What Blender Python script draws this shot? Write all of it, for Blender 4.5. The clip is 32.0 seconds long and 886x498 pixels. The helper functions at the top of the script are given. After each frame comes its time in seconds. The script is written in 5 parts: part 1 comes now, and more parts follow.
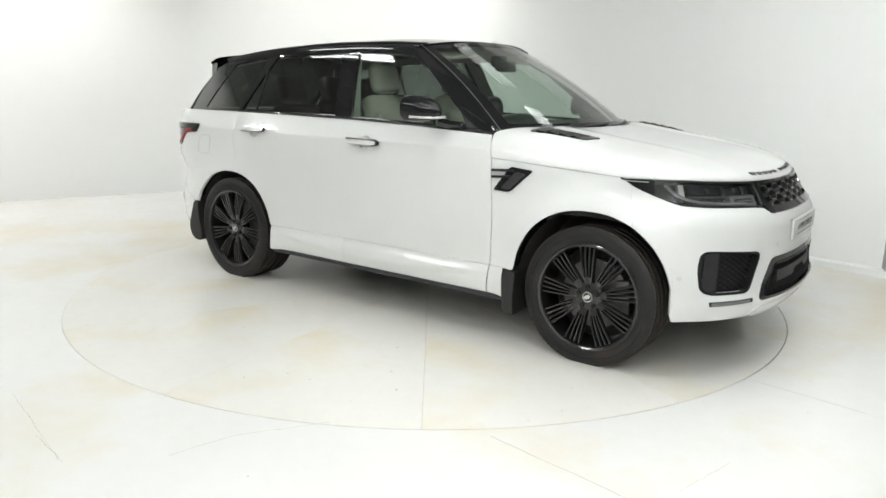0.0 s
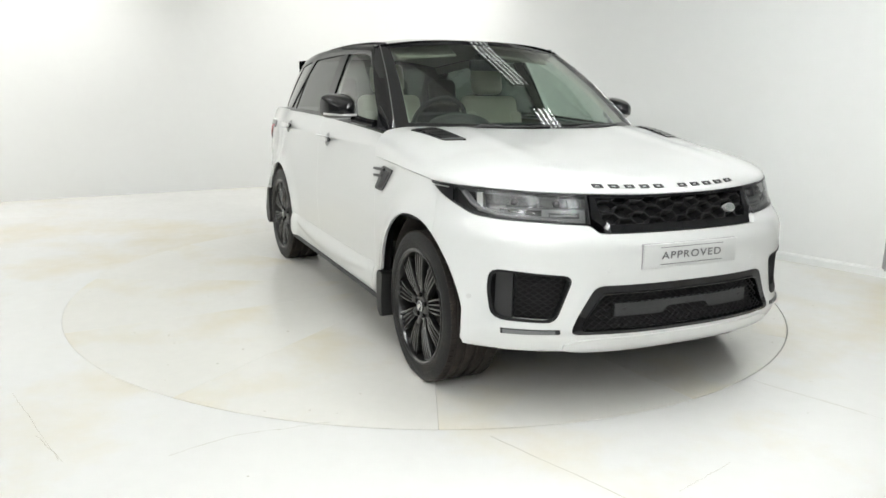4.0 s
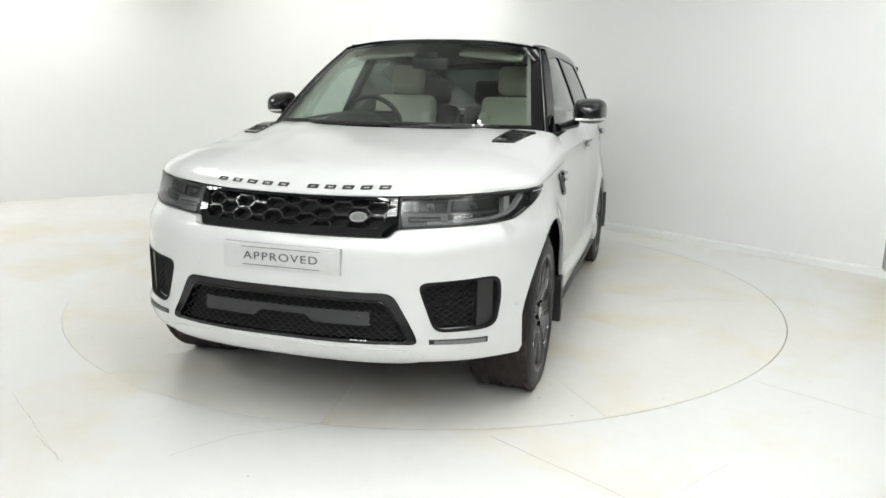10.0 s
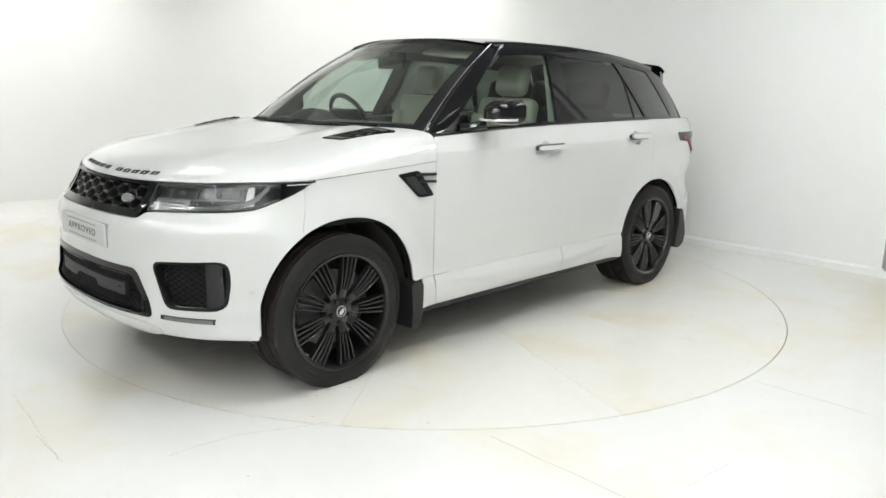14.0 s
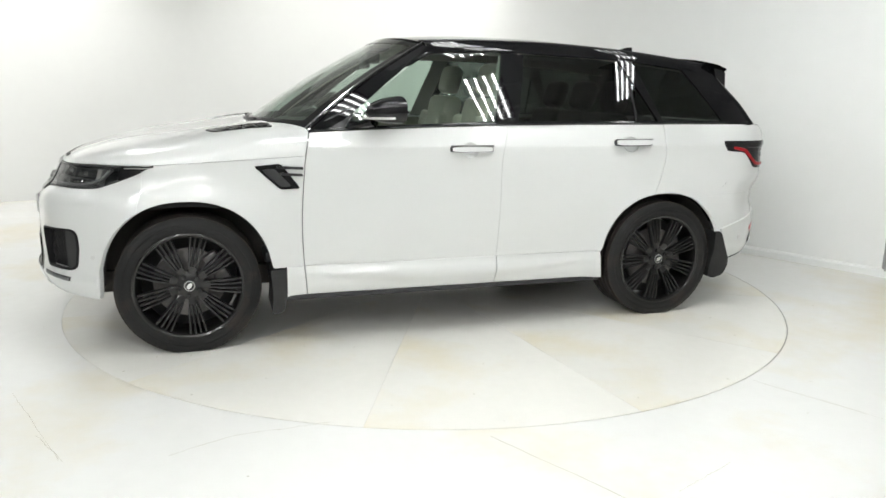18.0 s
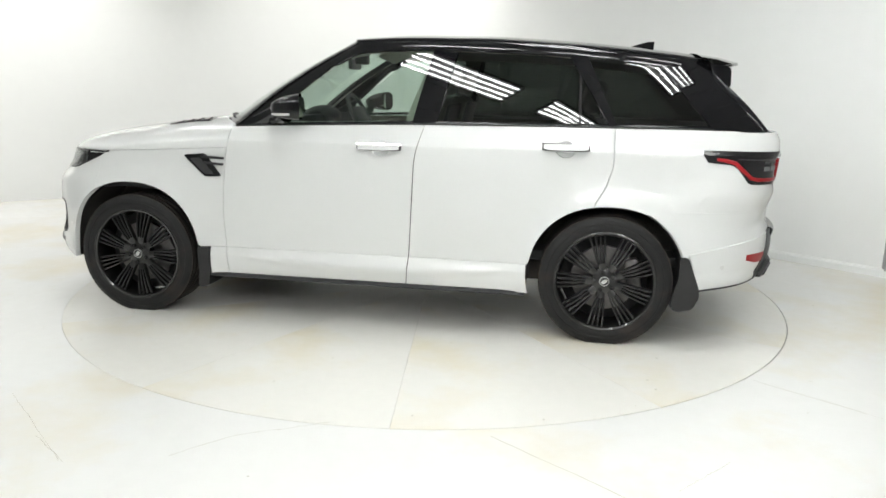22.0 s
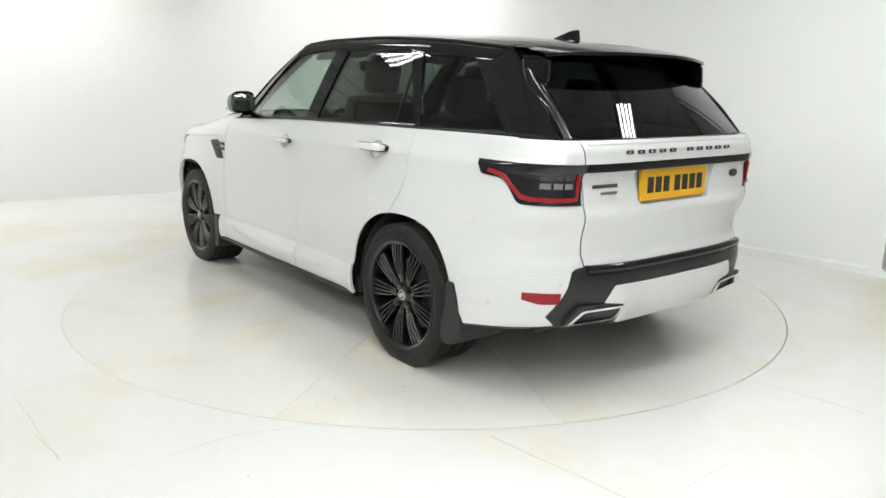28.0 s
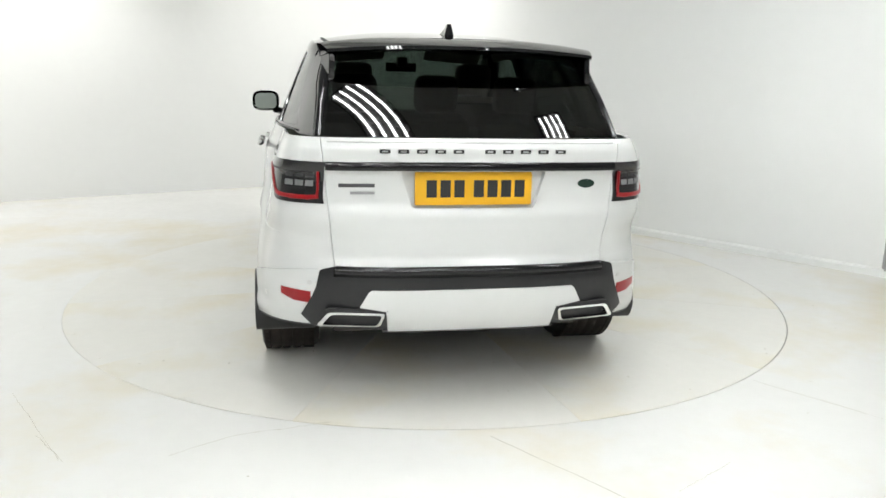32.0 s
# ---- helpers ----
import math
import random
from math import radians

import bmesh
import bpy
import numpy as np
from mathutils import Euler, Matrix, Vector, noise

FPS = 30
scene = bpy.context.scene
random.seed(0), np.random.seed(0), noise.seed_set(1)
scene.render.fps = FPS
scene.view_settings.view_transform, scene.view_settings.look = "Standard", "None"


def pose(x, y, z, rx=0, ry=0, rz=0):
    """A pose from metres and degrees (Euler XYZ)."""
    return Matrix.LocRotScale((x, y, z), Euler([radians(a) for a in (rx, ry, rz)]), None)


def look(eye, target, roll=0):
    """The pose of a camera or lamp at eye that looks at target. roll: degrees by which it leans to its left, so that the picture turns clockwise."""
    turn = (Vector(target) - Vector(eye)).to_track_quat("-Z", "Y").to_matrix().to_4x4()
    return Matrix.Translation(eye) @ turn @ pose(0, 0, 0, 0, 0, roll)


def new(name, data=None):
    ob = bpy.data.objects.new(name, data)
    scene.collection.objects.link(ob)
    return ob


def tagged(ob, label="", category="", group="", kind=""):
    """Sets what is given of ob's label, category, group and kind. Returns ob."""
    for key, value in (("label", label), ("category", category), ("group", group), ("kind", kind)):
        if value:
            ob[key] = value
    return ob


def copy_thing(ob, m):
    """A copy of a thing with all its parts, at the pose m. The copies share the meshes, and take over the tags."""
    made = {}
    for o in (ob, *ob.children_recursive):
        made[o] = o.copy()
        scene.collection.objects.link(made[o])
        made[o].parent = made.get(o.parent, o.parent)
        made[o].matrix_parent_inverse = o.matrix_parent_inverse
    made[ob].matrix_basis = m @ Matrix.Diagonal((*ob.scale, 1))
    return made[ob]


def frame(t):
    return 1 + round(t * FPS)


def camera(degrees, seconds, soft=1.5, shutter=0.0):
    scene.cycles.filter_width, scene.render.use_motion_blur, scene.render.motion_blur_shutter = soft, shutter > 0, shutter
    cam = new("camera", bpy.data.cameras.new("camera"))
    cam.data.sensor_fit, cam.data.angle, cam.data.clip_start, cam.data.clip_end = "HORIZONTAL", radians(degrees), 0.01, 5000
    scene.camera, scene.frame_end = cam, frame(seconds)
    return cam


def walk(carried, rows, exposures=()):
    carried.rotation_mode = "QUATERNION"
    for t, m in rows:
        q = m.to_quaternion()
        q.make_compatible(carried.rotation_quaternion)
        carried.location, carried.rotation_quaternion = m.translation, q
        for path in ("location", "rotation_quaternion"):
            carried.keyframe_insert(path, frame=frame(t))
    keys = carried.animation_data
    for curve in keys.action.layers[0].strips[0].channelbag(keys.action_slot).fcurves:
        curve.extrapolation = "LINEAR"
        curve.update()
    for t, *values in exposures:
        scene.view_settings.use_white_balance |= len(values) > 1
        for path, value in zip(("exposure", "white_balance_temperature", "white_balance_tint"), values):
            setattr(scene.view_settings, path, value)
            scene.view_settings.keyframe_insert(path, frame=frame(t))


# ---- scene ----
# One studio room with a turntable; the camera stands still and the table turns with the car on it.
EYE = Vector((0.0, -5.462, 1.4530))
cam = camera(61.51, 32.0, soft=1.6)
aim = EYE + Vector((0.01898, 0.97671, -0.21372)) * 5.0
walk(cam, [(0.0, look(EYE, aim, 1.11)), (32.0, look(EYE, aim, 1.11))])
scene.view_settings.exposure = 1.0

# heading of the turntable in degrees, second by second
HEADING = [(0, -37.45), (1, -44.64), (2, -51.36), (5, -72.72), (6, -79.43), (7, -86.94), (8, -93.6), (9, -101.18), (10, -107.72), (11, -115.28), (12, -121.82), (13, -129.15), (14, -135.68), (17, -156.74), (18, -163.32), (19, -170.53), (20, -176.99), (21, -184.24), (22, -190.67), (23, -197.92), (24, -204.6), (25, -211.91), (28, -232.76), (29, -239.74), (30, -246.75), (31, -253.85), (32, -260.77)]
CAR_OFF = Vector((0.2202, 0.1577, 0.0))

# ---- world and light ----
world = bpy.data.worlds.new("studio_dark")
scene.world = world
world.use_nodes = True
world.node_tree.nodes["Background"].inputs[0].default_value = (0.5, 0.52, 0.55, 1)
world.node_tree.nodes["Background"].inputs[1].default_value = 0.05
CEIL = 3.3
TUBE_POWER = 22.0
WASH_POWER = 21.5


# ---- materials ----
def node(nt, kind, **inputs):
    n = nt.nodes.new(kind)
    for k, v in inputs.items():
        n.inputs[k.replace("_", " ")].default_value = v
    return n


def mat(name, color, rough=0.5, metal=0.0, coat=0.0, vary=0.0, scale=6.0, bump=0.0, bscale=200.0, stain=None, stain_at=0.55, spec=0.5, rvary=0.0):
    """Principled material with tone variation at two scales, an optional stain colour and fine relief."""
    m = bpy.data.materials.new(name)
    m.use_nodes = True
    nt = m.node_tree
    b = nt.nodes["Principled BSDF"]
    b.inputs["Base Color"].default_value = (*color, 1)
    b.inputs["Roughness"].default_value = rough
    b.inputs["Metallic"].default_value = metal
    b.inputs["Coat Weight"].default_value = coat
    b.inputs["Coat Roughness"].default_value = 0.03
    b.inputs["Specular IOR Level"].default_value = spec
    co = node(nt, "ShaderNodeTexCoord")
    if vary or stain:
        big = node(nt, "ShaderNodeTexNoise", Scale=scale, Detail=6.0, Roughness=0.6)
        fine = node(nt, "ShaderNodeTexNoise", Scale=scale * 14, Detail=3.0)
        nt.links.new(co.outputs["Object"], big.inputs["Vector"])
        nt.links.new(co.outputs["Object"], fine.inputs["Vector"])
        mix = nt.nodes.new("ShaderNodeMix")
        mix.data_type = "FLOAT"
        mix.inputs[0].default_value = 0.35
        nt.links.new(big.outputs["Fac"], mix.inputs[2])
        nt.links.new(fine.outputs["Fac"], mix.inputs[3])
        ramp = node(nt, "ShaderNodeValToRGB")
        ramp.color_ramp.elements[0].position, ramp.color_ramp.elements[1].position = 0.3, 0.7
        ramp.color_ramp.elements[0].color = (*[c * (1 - vary) for c in color], 1)
        ramp.color_ramp.elements[1].color = (*[min(1, c * (1 + vary)) for c in color], 1)
        nt.links.new(mix.outputs[0], ramp.inputs[0])
        out = ramp.outputs[0]
        if stain:
            sn = node(nt, "ShaderNodeTexNoise", Scale=scale * 0.45, Detail=8.0, Roughness=0.62)
            nt.links.new(co.outputs["Object"], sn.inputs["Vector"])
            sr = node(nt, "ShaderNodeValToRGB")
            sr.color_ramp.elements[0].position, sr.color_ramp.elements[1].position = stain_at, stain_at + 0.16
            sr.color_ramp.elements[0].color, sr.color_ramp.elements[1].color = (0, 0, 0, 1), (1, 1, 1, 1)
            nt.links.new(sn.outputs["Fac"], sr.inputs[0])
            sm = nt.nodes.new("ShaderNodeMix")
            sm.data_type = "RGBA"
            nt.links.new(sr.outputs[0], sm.inputs[0])
            nt.links.new(out, sm.inputs[6])
            sm.inputs[7].default_value = (*stain, 1)
            out = sm.outputs[2]
        nt.links.new(out, b.inputs["Base Color"])
        if rvary:
            mr = node(nt, "ShaderNodeMapRange")
            mr.inputs[3].default_value, mr.inputs[4].default_value = max(0.02, rough - rvary), min(1, rough + rvary)
            nt.links.new(mix.outputs[0], mr.inputs[0])
            nt.links.new(mr.outputs[0], b.inputs["Roughness"])
    if bump:
        bn = node(nt, "ShaderNodeTexNoise", Scale=bscale, Detail=3.0)
        nt.links.new(co.outputs["Object"], bn.inputs["Vector"])
        bp = node(nt, "ShaderNodeBump", Strength=bump, Distance=0.004)
        nt.links.new(bn.outputs["Fac"], bp.inputs["Height"])
        nt.links.new(bp.outputs[0], b.inputs["Normal"])
    return m


def glass(name, tint, gloss=1.0, rough=0.02, facing=0.052):
    """Thin pane: tinted see-through with a clear gloss at grazing angles."""
    m = bpy.data.materials.new(name)
    m.use_nodes = True
    nt = m.node_tree
    nt.nodes.remove(nt.nodes["Principled BSDF"])
    tr = node(nt, "ShaderNodeBsdfTransparent", Color=(*tint, 1))
    gl = node(nt, "ShaderNodeBsdfGlossy", Roughness=rough, Color=(gloss, gloss, gloss, 1))
    fr = node(nt, "ShaderNodeLayerWeight", Blend=0.5)
    pw = node(nt, "ShaderNodeMath")
    pw.operation = "POWER"
    pw.inputs[1].default_value = 4.5
    ma = node(nt, "ShaderNodeMath")
    ma.operation = "MULTIPLY_ADD"
    ma.inputs[1].default_value, ma.inputs[2].default_value = 0.90, facing
    nt.links.new(fr.outputs["Facing"], pw.inputs[0])
    nt.links.new(pw.outputs[0], ma.inputs[0])
    mx = node(nt, "ShaderNodeMixShader")
    nt.links.new(ma.outputs[0], mx.inputs[0])
    nt.links.new(tr.outputs[0], mx.inputs[1])
    nt.links.new(gl.outputs[0], mx.inputs[2])
    nt.links.new(mx.outputs[0], nt.nodes["Material Output"].inputs[0])
    return m


def glow(name, color, power):
    m = bpy.data.materials.new(name)
    m.use_nodes = True
    b = m.node_tree.nodes["Principled BSDF"]
    b.inputs["Base Color"].default_value = (*color, 1)
    b.inputs["Emission Color"].default_value = (*color, 1)
    b.inputs["Emission Strength"].default_value = power
    return m


WHITE = mat("white_paint", (0.695, 0.705, 0.694), 0.30, coat=1.0, vary=0.012, scale=3)
GLOSSBLACK = mat("gloss_black", (0.006, 0.006, 0.007), 0.3, coat=1.0, spec=0.0, vary=0.1, scale=5)
SATIN = mat("satin_black", (0.014, 0.014, 0.015), 0.34, vary=0.15, scale=20)
GREYTRIM = mat("grey_plastic", (0.032, 0.033, 0.034), 0.5, vary=0.15, scale=30, bump=0.15, bscale=900)
MESHBLACK = mat("mesh_black", (0.010, 0.010, 0.0105), 0.6, vary=0.15, scale=30, spec=0.3)
TRIM = mat("black_plastic", (0.022, 0.022, 0.023), 0.5, vary=0.2, scale=30, bump=0.15, bscale=900)
DARK = mat("underbody_black", (0.045, 0.04, 0.035), 0.8, vary=0.2)
TREADRUBBER = mat("dusty_tread_rubber", (0.034, 0.029, 0.026), 0.8, vary=0.3, scale=12, bump=0.2, bscale=300, stain=(0.085, 0.062, 0.05), stain_at=0.55, spec=0.2)
FLAPRUBBER = mat("mud_flap_rubber", (0.015, 0.015, 0.015), 0.5, vary=0.2, scale=20, bump=0.1, bscale=500)
RUBBER = mat("tyre_rubber", (0.0125, 0.0125, 0.0125), 0.55, vary=0.25, scale=9, bump=0.2, bscale=300, stain=(0.032, 0.024, 0.02), stain_at=0.55, spec=0.3)
WHEELMAT = mat("black_alloy", (0.007, 0.0069, 0.0068), 0.28, coat=0.65, spec=0.4, vary=0.15, scale=14)
CHROME = mat("chrome", (0.78, 0.78, 0.78), 0.12, metal=1.0, vary=0.03, scale=20)
STEEL = mat("brake_steel", (0.42, 0.42, 0.43), 0.3, metal=0.9, vary=0.15, scale=40)
DISCSTEEL = mat("worn_brake_steel", (0.20, 0.19, 0.185), 0.4, metal=0.7, vary=0.3, scale=40)
SILVER = mat("satin_silver", (0.62, 0.62, 0.61), 0.3, metal=0.6, vary=0.04, scale=20)
CLEAR = glass("clear_glass", (0.64, 0.73, 0.675), facing=0.085)
PRIVACY = glass("privacy_glass", (0.105, 0.125, 0.112))
REARGLASS = glass("rear_screen_glass", (0.05, 0.062, 0.056), facing=0.06)
LENS = glass("lamp_lens", (0.70, 0.71, 0.71), 0.75, 0.17, 0.07)
SMOKED = mat("smoked_lens", (0.012, 0.012, 0.013), 0.2, coat=1.0, spec=0.1, vary=0.1, scale=20)
REDLENS = mat("red_lens", (0.31, 0.007, 0.011), 0.3, coat=0.35, spec=0.3, vary=0.12, scale=60)
YELLOW = mat("plate_yellow", (0.78, 0.42, 0.012), 0.4, vary=0.03, scale=30)
PLATEGREY = mat("plate_grey", (0.62, 0.63, 0.62), 0.35, vary=0.03, scale=20)
INK = mat("plate_ink", (0.02, 0.02, 0.02), 0.5)
CREAM = mat("cream_leather", (0.55, 0.52, 0.44), 0.5, vary=0.05, scale=16, bump=0.2, bscale=350)
DASH = mat("dark_dash", (0.018, 0.02, 0.02), 0.5, vary=0.15, scale=30, bump=0.15, bscale=600)
HEADLINER = mat("headlining", (0.55, 0.53, 0.47), 0.9, vary=0.04, scale=40)
EMBLEM = mat("dark_emblem", (0.03, 0.06, 0.045), 0.25, metal=0.3)
MIRRORGLASS = mat("mirror_glass", (0.45, 0.5, 0.47), 0.02, metal=1.0)
LAMPGREY = mat("lamp_bezel", (0.085, 0.087, 0.09), 0.35, metal=0.2, vary=0.25, scale=60)
LAMPPALE = mat("lamp_reflector", (0.17, 0.173, 0.175), 0.6, vary=0.2, scale=60)
FLOORMAT = mat("painted_floor", (0.80, 0.80, 0.778), 0.22, vary=0.025, scale=0.9, stain=(0.76, 0.70, 0.55), stain_at=0.50, bump=0.05, bscale=60, rvary=0.08)
DISCMAT = mat("turntable_paint", (0.79, 0.78, 0.733), 0.24, vary=0.03, scale=1.1, stain=(0.76, 0.70, 0.54), stain_at=0.50, bump=0.05, bscale=60, rvary=0.08)
WALLMAT = mat("studio_white_wall", (0.80, 0.81, 0.80), 0.6, vary=0.015, scale=0.7, bump=0.04, bscale=90)
BACKWALL = mat("grey_back_wall", (0.42, 0.42, 0.412), 0.8, vary=0.08, scale=0.8)
CEILWHITE = mat("white_ceiling", (0.80, 0.81, 0.80), 0.8, vary=0.02, scale=0.8)
CEILMAT = mat("ceiling_tile", (0.40, 0.41, 0.40), 0.9, vary=0.05, scale=8, bump=0.2, bscale=250)
GREYEDGE = mat("grey_metal_edge", (0.34, 0.33, 0.34), 0.45, metal=0.3, vary=0.05)
DIRT = mat("floor_scuff", (0.40, 0.37, 0.30), 0.7, vary=0.2, scale=30)
SEAM = mat("dark_joint", (0.10, 0.095, 0.085), 0.8)
TUBE = glow("fluorescent_tube", (0.985, 1.0, 0.995), TUBE_POWER)
TUBEDIM = glow("worn_fluorescent_tube", (0.96, 1.0, 0.97), 1.3)
TUBEHALF = glow("weak_fluorescent_tube", (0.97, 1.0, 0.98), 5.0)



# ---- mesh helpers ----
def part(name, bm, material, parent=None, label="", smooth=True, mats=()):
    """Links a bmesh as one mesh object under a thing or a part."""
    me = bpy.data.meshes.new(name)
    bmesh.ops.recalc_face_normals(bm, faces=bm.faces) if not bm.faces.layers.int.get("keep") else None
    if smooth:
        for f in bm.faces:
            f.smooth = True
        for e in bm.edges:
            if len(e.link_faces) == 2 and e.calc_face_angle(0) > 0.62:
                e.smooth = False
    bm.to_mesh(me)
    bm.free()
    for m in (material, *mats):
        me.materials.append(m)
    ob = new(name, me)
    ob.parent = parent
    if label:
        ob["label"] = label
    return ob


def thing(name, label, category, m=None, group="", kind=""):
    ob = new(name)
    ob.empty_display_size = 0.2
    if m is not None:
        ob.matrix_basis = m
    return tagged(ob, label, category, group, kind)


def flipped(bm):
    """A copy mirrored across the car's middle."""
    b2 = bm.copy()
    for v in b2.verts:
        v.co.y = -v.co.y
    bmesh.ops.reverse_faces(b2, faces=b2.faces)
    return b2


def both(name, bm, material, parent, label="", **kw):
    b2 = flipped(bm)
    return part(name, bm, material, parent, label, **kw), part(name, b2, material, parent, label, **kw)


def box(bm, x0, x1, y0, y1, z0, z1, bevel=0.0, segs=2, m=None):
    r = bmesh.ops.create_cube(bm, size=1.0)
    vs = r["verts"]
    for v in vs:
        v.co = Vector(((x0 + x1) / 2 + v.co.x * (x1 - x0), (y0 + y1) / 2 + v.co.y * (y1 - y0), (z0 + z1) / 2 + v.co.z * (z1 - z0)))
    es = list({e for v in vs for e in v.link_edges})
    if bevel:
        out = bmesh.ops.bevel(bm, geom=es, offset=bevel, segments=segs, profile=0.5, affect="EDGES")
        vs = list({v for f in out["faces"] for v in f.verts} | {v for v in vs if v.is_valid})
    if m is not None:
        bmesh.ops.transform(bm, matrix=m, verts=vs)
    return vs


def cyl(bm, r, depth, segs=24, m=None, r2=None):
    out = bmesh.ops.create_cone(bm, cap_ends=True, segments=segs, radius1=r, radius2=r if r2 is None else r2, depth=depth)
    if m is not None:
        bmesh.ops.transform(bm, matrix=m, verts=out["verts"])
    return out["verts"]


def grid(bm, fn, nu, nv, close_u=False):
    """Faces over fn(u, v), u and v from 0 to 1."""
    rows = [[bm.verts.new(fn(i / nu, j / nv)) for j in range(nv + 1)] for i in range(nu if close_u else nu + 1)]
    for i in range(nu):
        a, b = rows[i], rows[(i + 1) % len(rows)]
        for j in range(nv):
            bm.faces.new((a[j], b[j], b[j + 1], a[j + 1]))
    return rows


def tube(bm, pts, r, segs=8, closed=False, flat=1.0, caps=True):
    """A round or flattened bar along a line of points."""
    pts = [Vector(p) for p in pts]
    n = len(pts)
    rings = []
    for i, p in enumerate(pts):
        a = pts[(i - 1) % n] if closed or i else p
        b = pts[(i + 1) % n] if closed or i < n - 1 else p
        d = (b - a).normalized()
        up = Vector((0, 0, 1)) if abs(d.z) < 0.9 else Vector((1, 0, 0))
        s = d.cross(up).normalized()
        t = s.cross(d)
        rr = r[i] if isinstance(r, (list, tuple)) else r
        rings.append([bm.verts.new(p + (s * math.cos(2 * math.pi * k / segs) * flat + t * math.sin(2 * math.pi * k / segs)) * rr) for k in range(segs)])
    for i in range(n if closed else n - 1):
        a, b = rings[i], rings[(i + 1) % n]
        for k in range(segs):
            bm.faces.new((a[k], a[(k + 1) % segs], b[(k + 1) % segs], b[k]))
    if caps and not closed:
        bm.faces.new(rings[0][::-1])
        bm.faces.new(rings[-1])


def slab(bm, poly, fn, depth):
    """A flat polygon (p, q) laid on a surface fn(p, q, d), d metres proud; from d = depth[0] to depth[1]."""
    a = [bm.verts.new(fn(p, q, depth[1])) for p, q in poly]
    b = [bm.verts.new(fn(p, q, depth[0])) for p, q in poly]
    n = len(poly)
    bm.faces.new(a)
    bm.faces.new(b[::-1])
    for i in range(n):
        bm.faces.new((a[i], b[i], b[(i + 1) % n], a[(i + 1) % n]))


def rounded(poly, r, k=4):
    """The polygon with its corners rounded."""
    out = []
    n = len(poly)
    for i in range(n):
        p, a, b = Vector(poly[i]), Vector(poly[i - 1]), Vector(poly[(i + 1) % n])
        da, db = (a - p), (b - p)
        ra = min(r, da.length * 0.45, db.length * 0.45)
        s, e = p + da.normalized() * ra, p + db.normalized() * ra
        for j in range(k + 1):
            t = j / k
            q = s * (1 - t) ** 2 + p * 2 * t * (1 - t) + e * t * t
            out.append((q.x, q.y))
    return out


def split(poly, step):
    """The polygon with extra points along its sides."""
    out = []
    for i, p in enumerate(poly):
        q = poly[(i + 1) % len(poly)]
        k = max(1, int(math.hypot(q[0] - p[0], q[1] - p[1]) / step))
        out += [(p[0] + (q[0] - p[0]) * j / k, p[1] + (q[1] - p[1]) * j / k) for j in range(k)]
    return out


def curve(pts):
    """A smooth function through (x, y) pairs, without overshoot."""
    pts = sorted(pts)
    xs = [p[0] for p in pts]
    ys = [p[1] for p in pts]
    n = len(xs)
    d = [(ys[i + 1] - ys[i]) / (xs[i + 1] - xs[i]) for i in range(n - 1)]
    m = [d[0]] + [0 if d[i - 1] * d[i] <= 0 else 2 * d[i - 1] * d[i] / (d[i - 1] + d[i]) for i in range(1, n - 1)] + [d[-1]]

    def f(x):
        if x <= xs[0]:
            return ys[0]
        if x >= xs[-1]:
            return ys[-1]
        i = max(k for k in range(n - 1) if xs[k] <= x)
        h = xs[i + 1] - xs[i]
        t = (x - xs[i]) / h
        return (ys[i] * (1 + 2 * t) * (1 - t) ** 2 + h * m[i] * t * (1 - t) ** 2 + ys[i + 1] * t * t * (3 - 2 * t) + h * m[i + 1] * t * t * (t - 1))
    return f


def lerp(a, b, t):
    return a + (b - a) * t


# ---- the studio room ----
def wall(name, pts, z0, z1, material, label, inward=0.15):
    """An upright wall along a line of plan points, with thickness away from the room."""
    bm = bmesh.new()
    n = len(pts)
    rows = []
    for i, p in enumerate(pts):
        a, b = pts[max(0, i - 1)], pts[min(n - 1, i + 1)]
        d = Vector((b[0] - a[0], b[1] - a[1], 0)).normalized()
        o = Vector((-d.y, d.x, 0)) * inward
        p = Vector((p[0], p[1], 0))
        rows.append([bm.verts.new(q) for q in (p + Vector((0, 0, z0)), p + Vector((0, 0, z1)), p + o + Vector((0, 0, z1)), p + o + Vector((0, 0, z0)))])
    for i in range(n - 1):
        for k in range(4):
            bm.faces.new((rows[i][k], rows[i + 1][k], rows[i + 1][(k + 1) % 4], rows[i][(k + 1) % 4]))
    bm.faces.new(rows[0])
    bm.faces.new(rows[-1][::-1])
    return tagged(part(name, bm, material), label, "wall", kind="structure")


RW0, RWD = Vector((3.78, 0.28)), Vector((-0.676, 0.737))
LW0, LWD = Vector((-8.6, 1.15)), Vector((0.842, 0.540))
CORNER = Vector((-1.33, 5.85))
back_line = [tuple(RW0), tuple(RW0 + RWD * 2.5), tuple(RW0 + RWD * 4.2)]
p0, p2 = CORNER - RWD * 1.7, CORNER - LWD * 1.7
back_line += [tuple(p0 * (1 - t) ** 2 + CORNER * 2 * t * (1 - t) + p2 * t * t) for t in [k / 14 for k in range(15)]]
back_line += [tuple(CORNER - LWD * 3.5), tuple(CORNER - LWD * 6), tuple(LW0)]
wall("wall_back", back_line[::-1], -0.05, CEIL, WALLMAT, "plain white studio wall with a rounded corner behind the turntable")
wall("wall_west", [(-8.6, -11.0), (-8.6, 1.15)], -0.05, CEIL, BACKWALL, "plain grey side wall of the studio")
wall("wall_south", [(6.6, -11.0), (-8.6, -11.0)], -0.05, CEIL, BACKWALL, "plain grey rear wall of the studio")
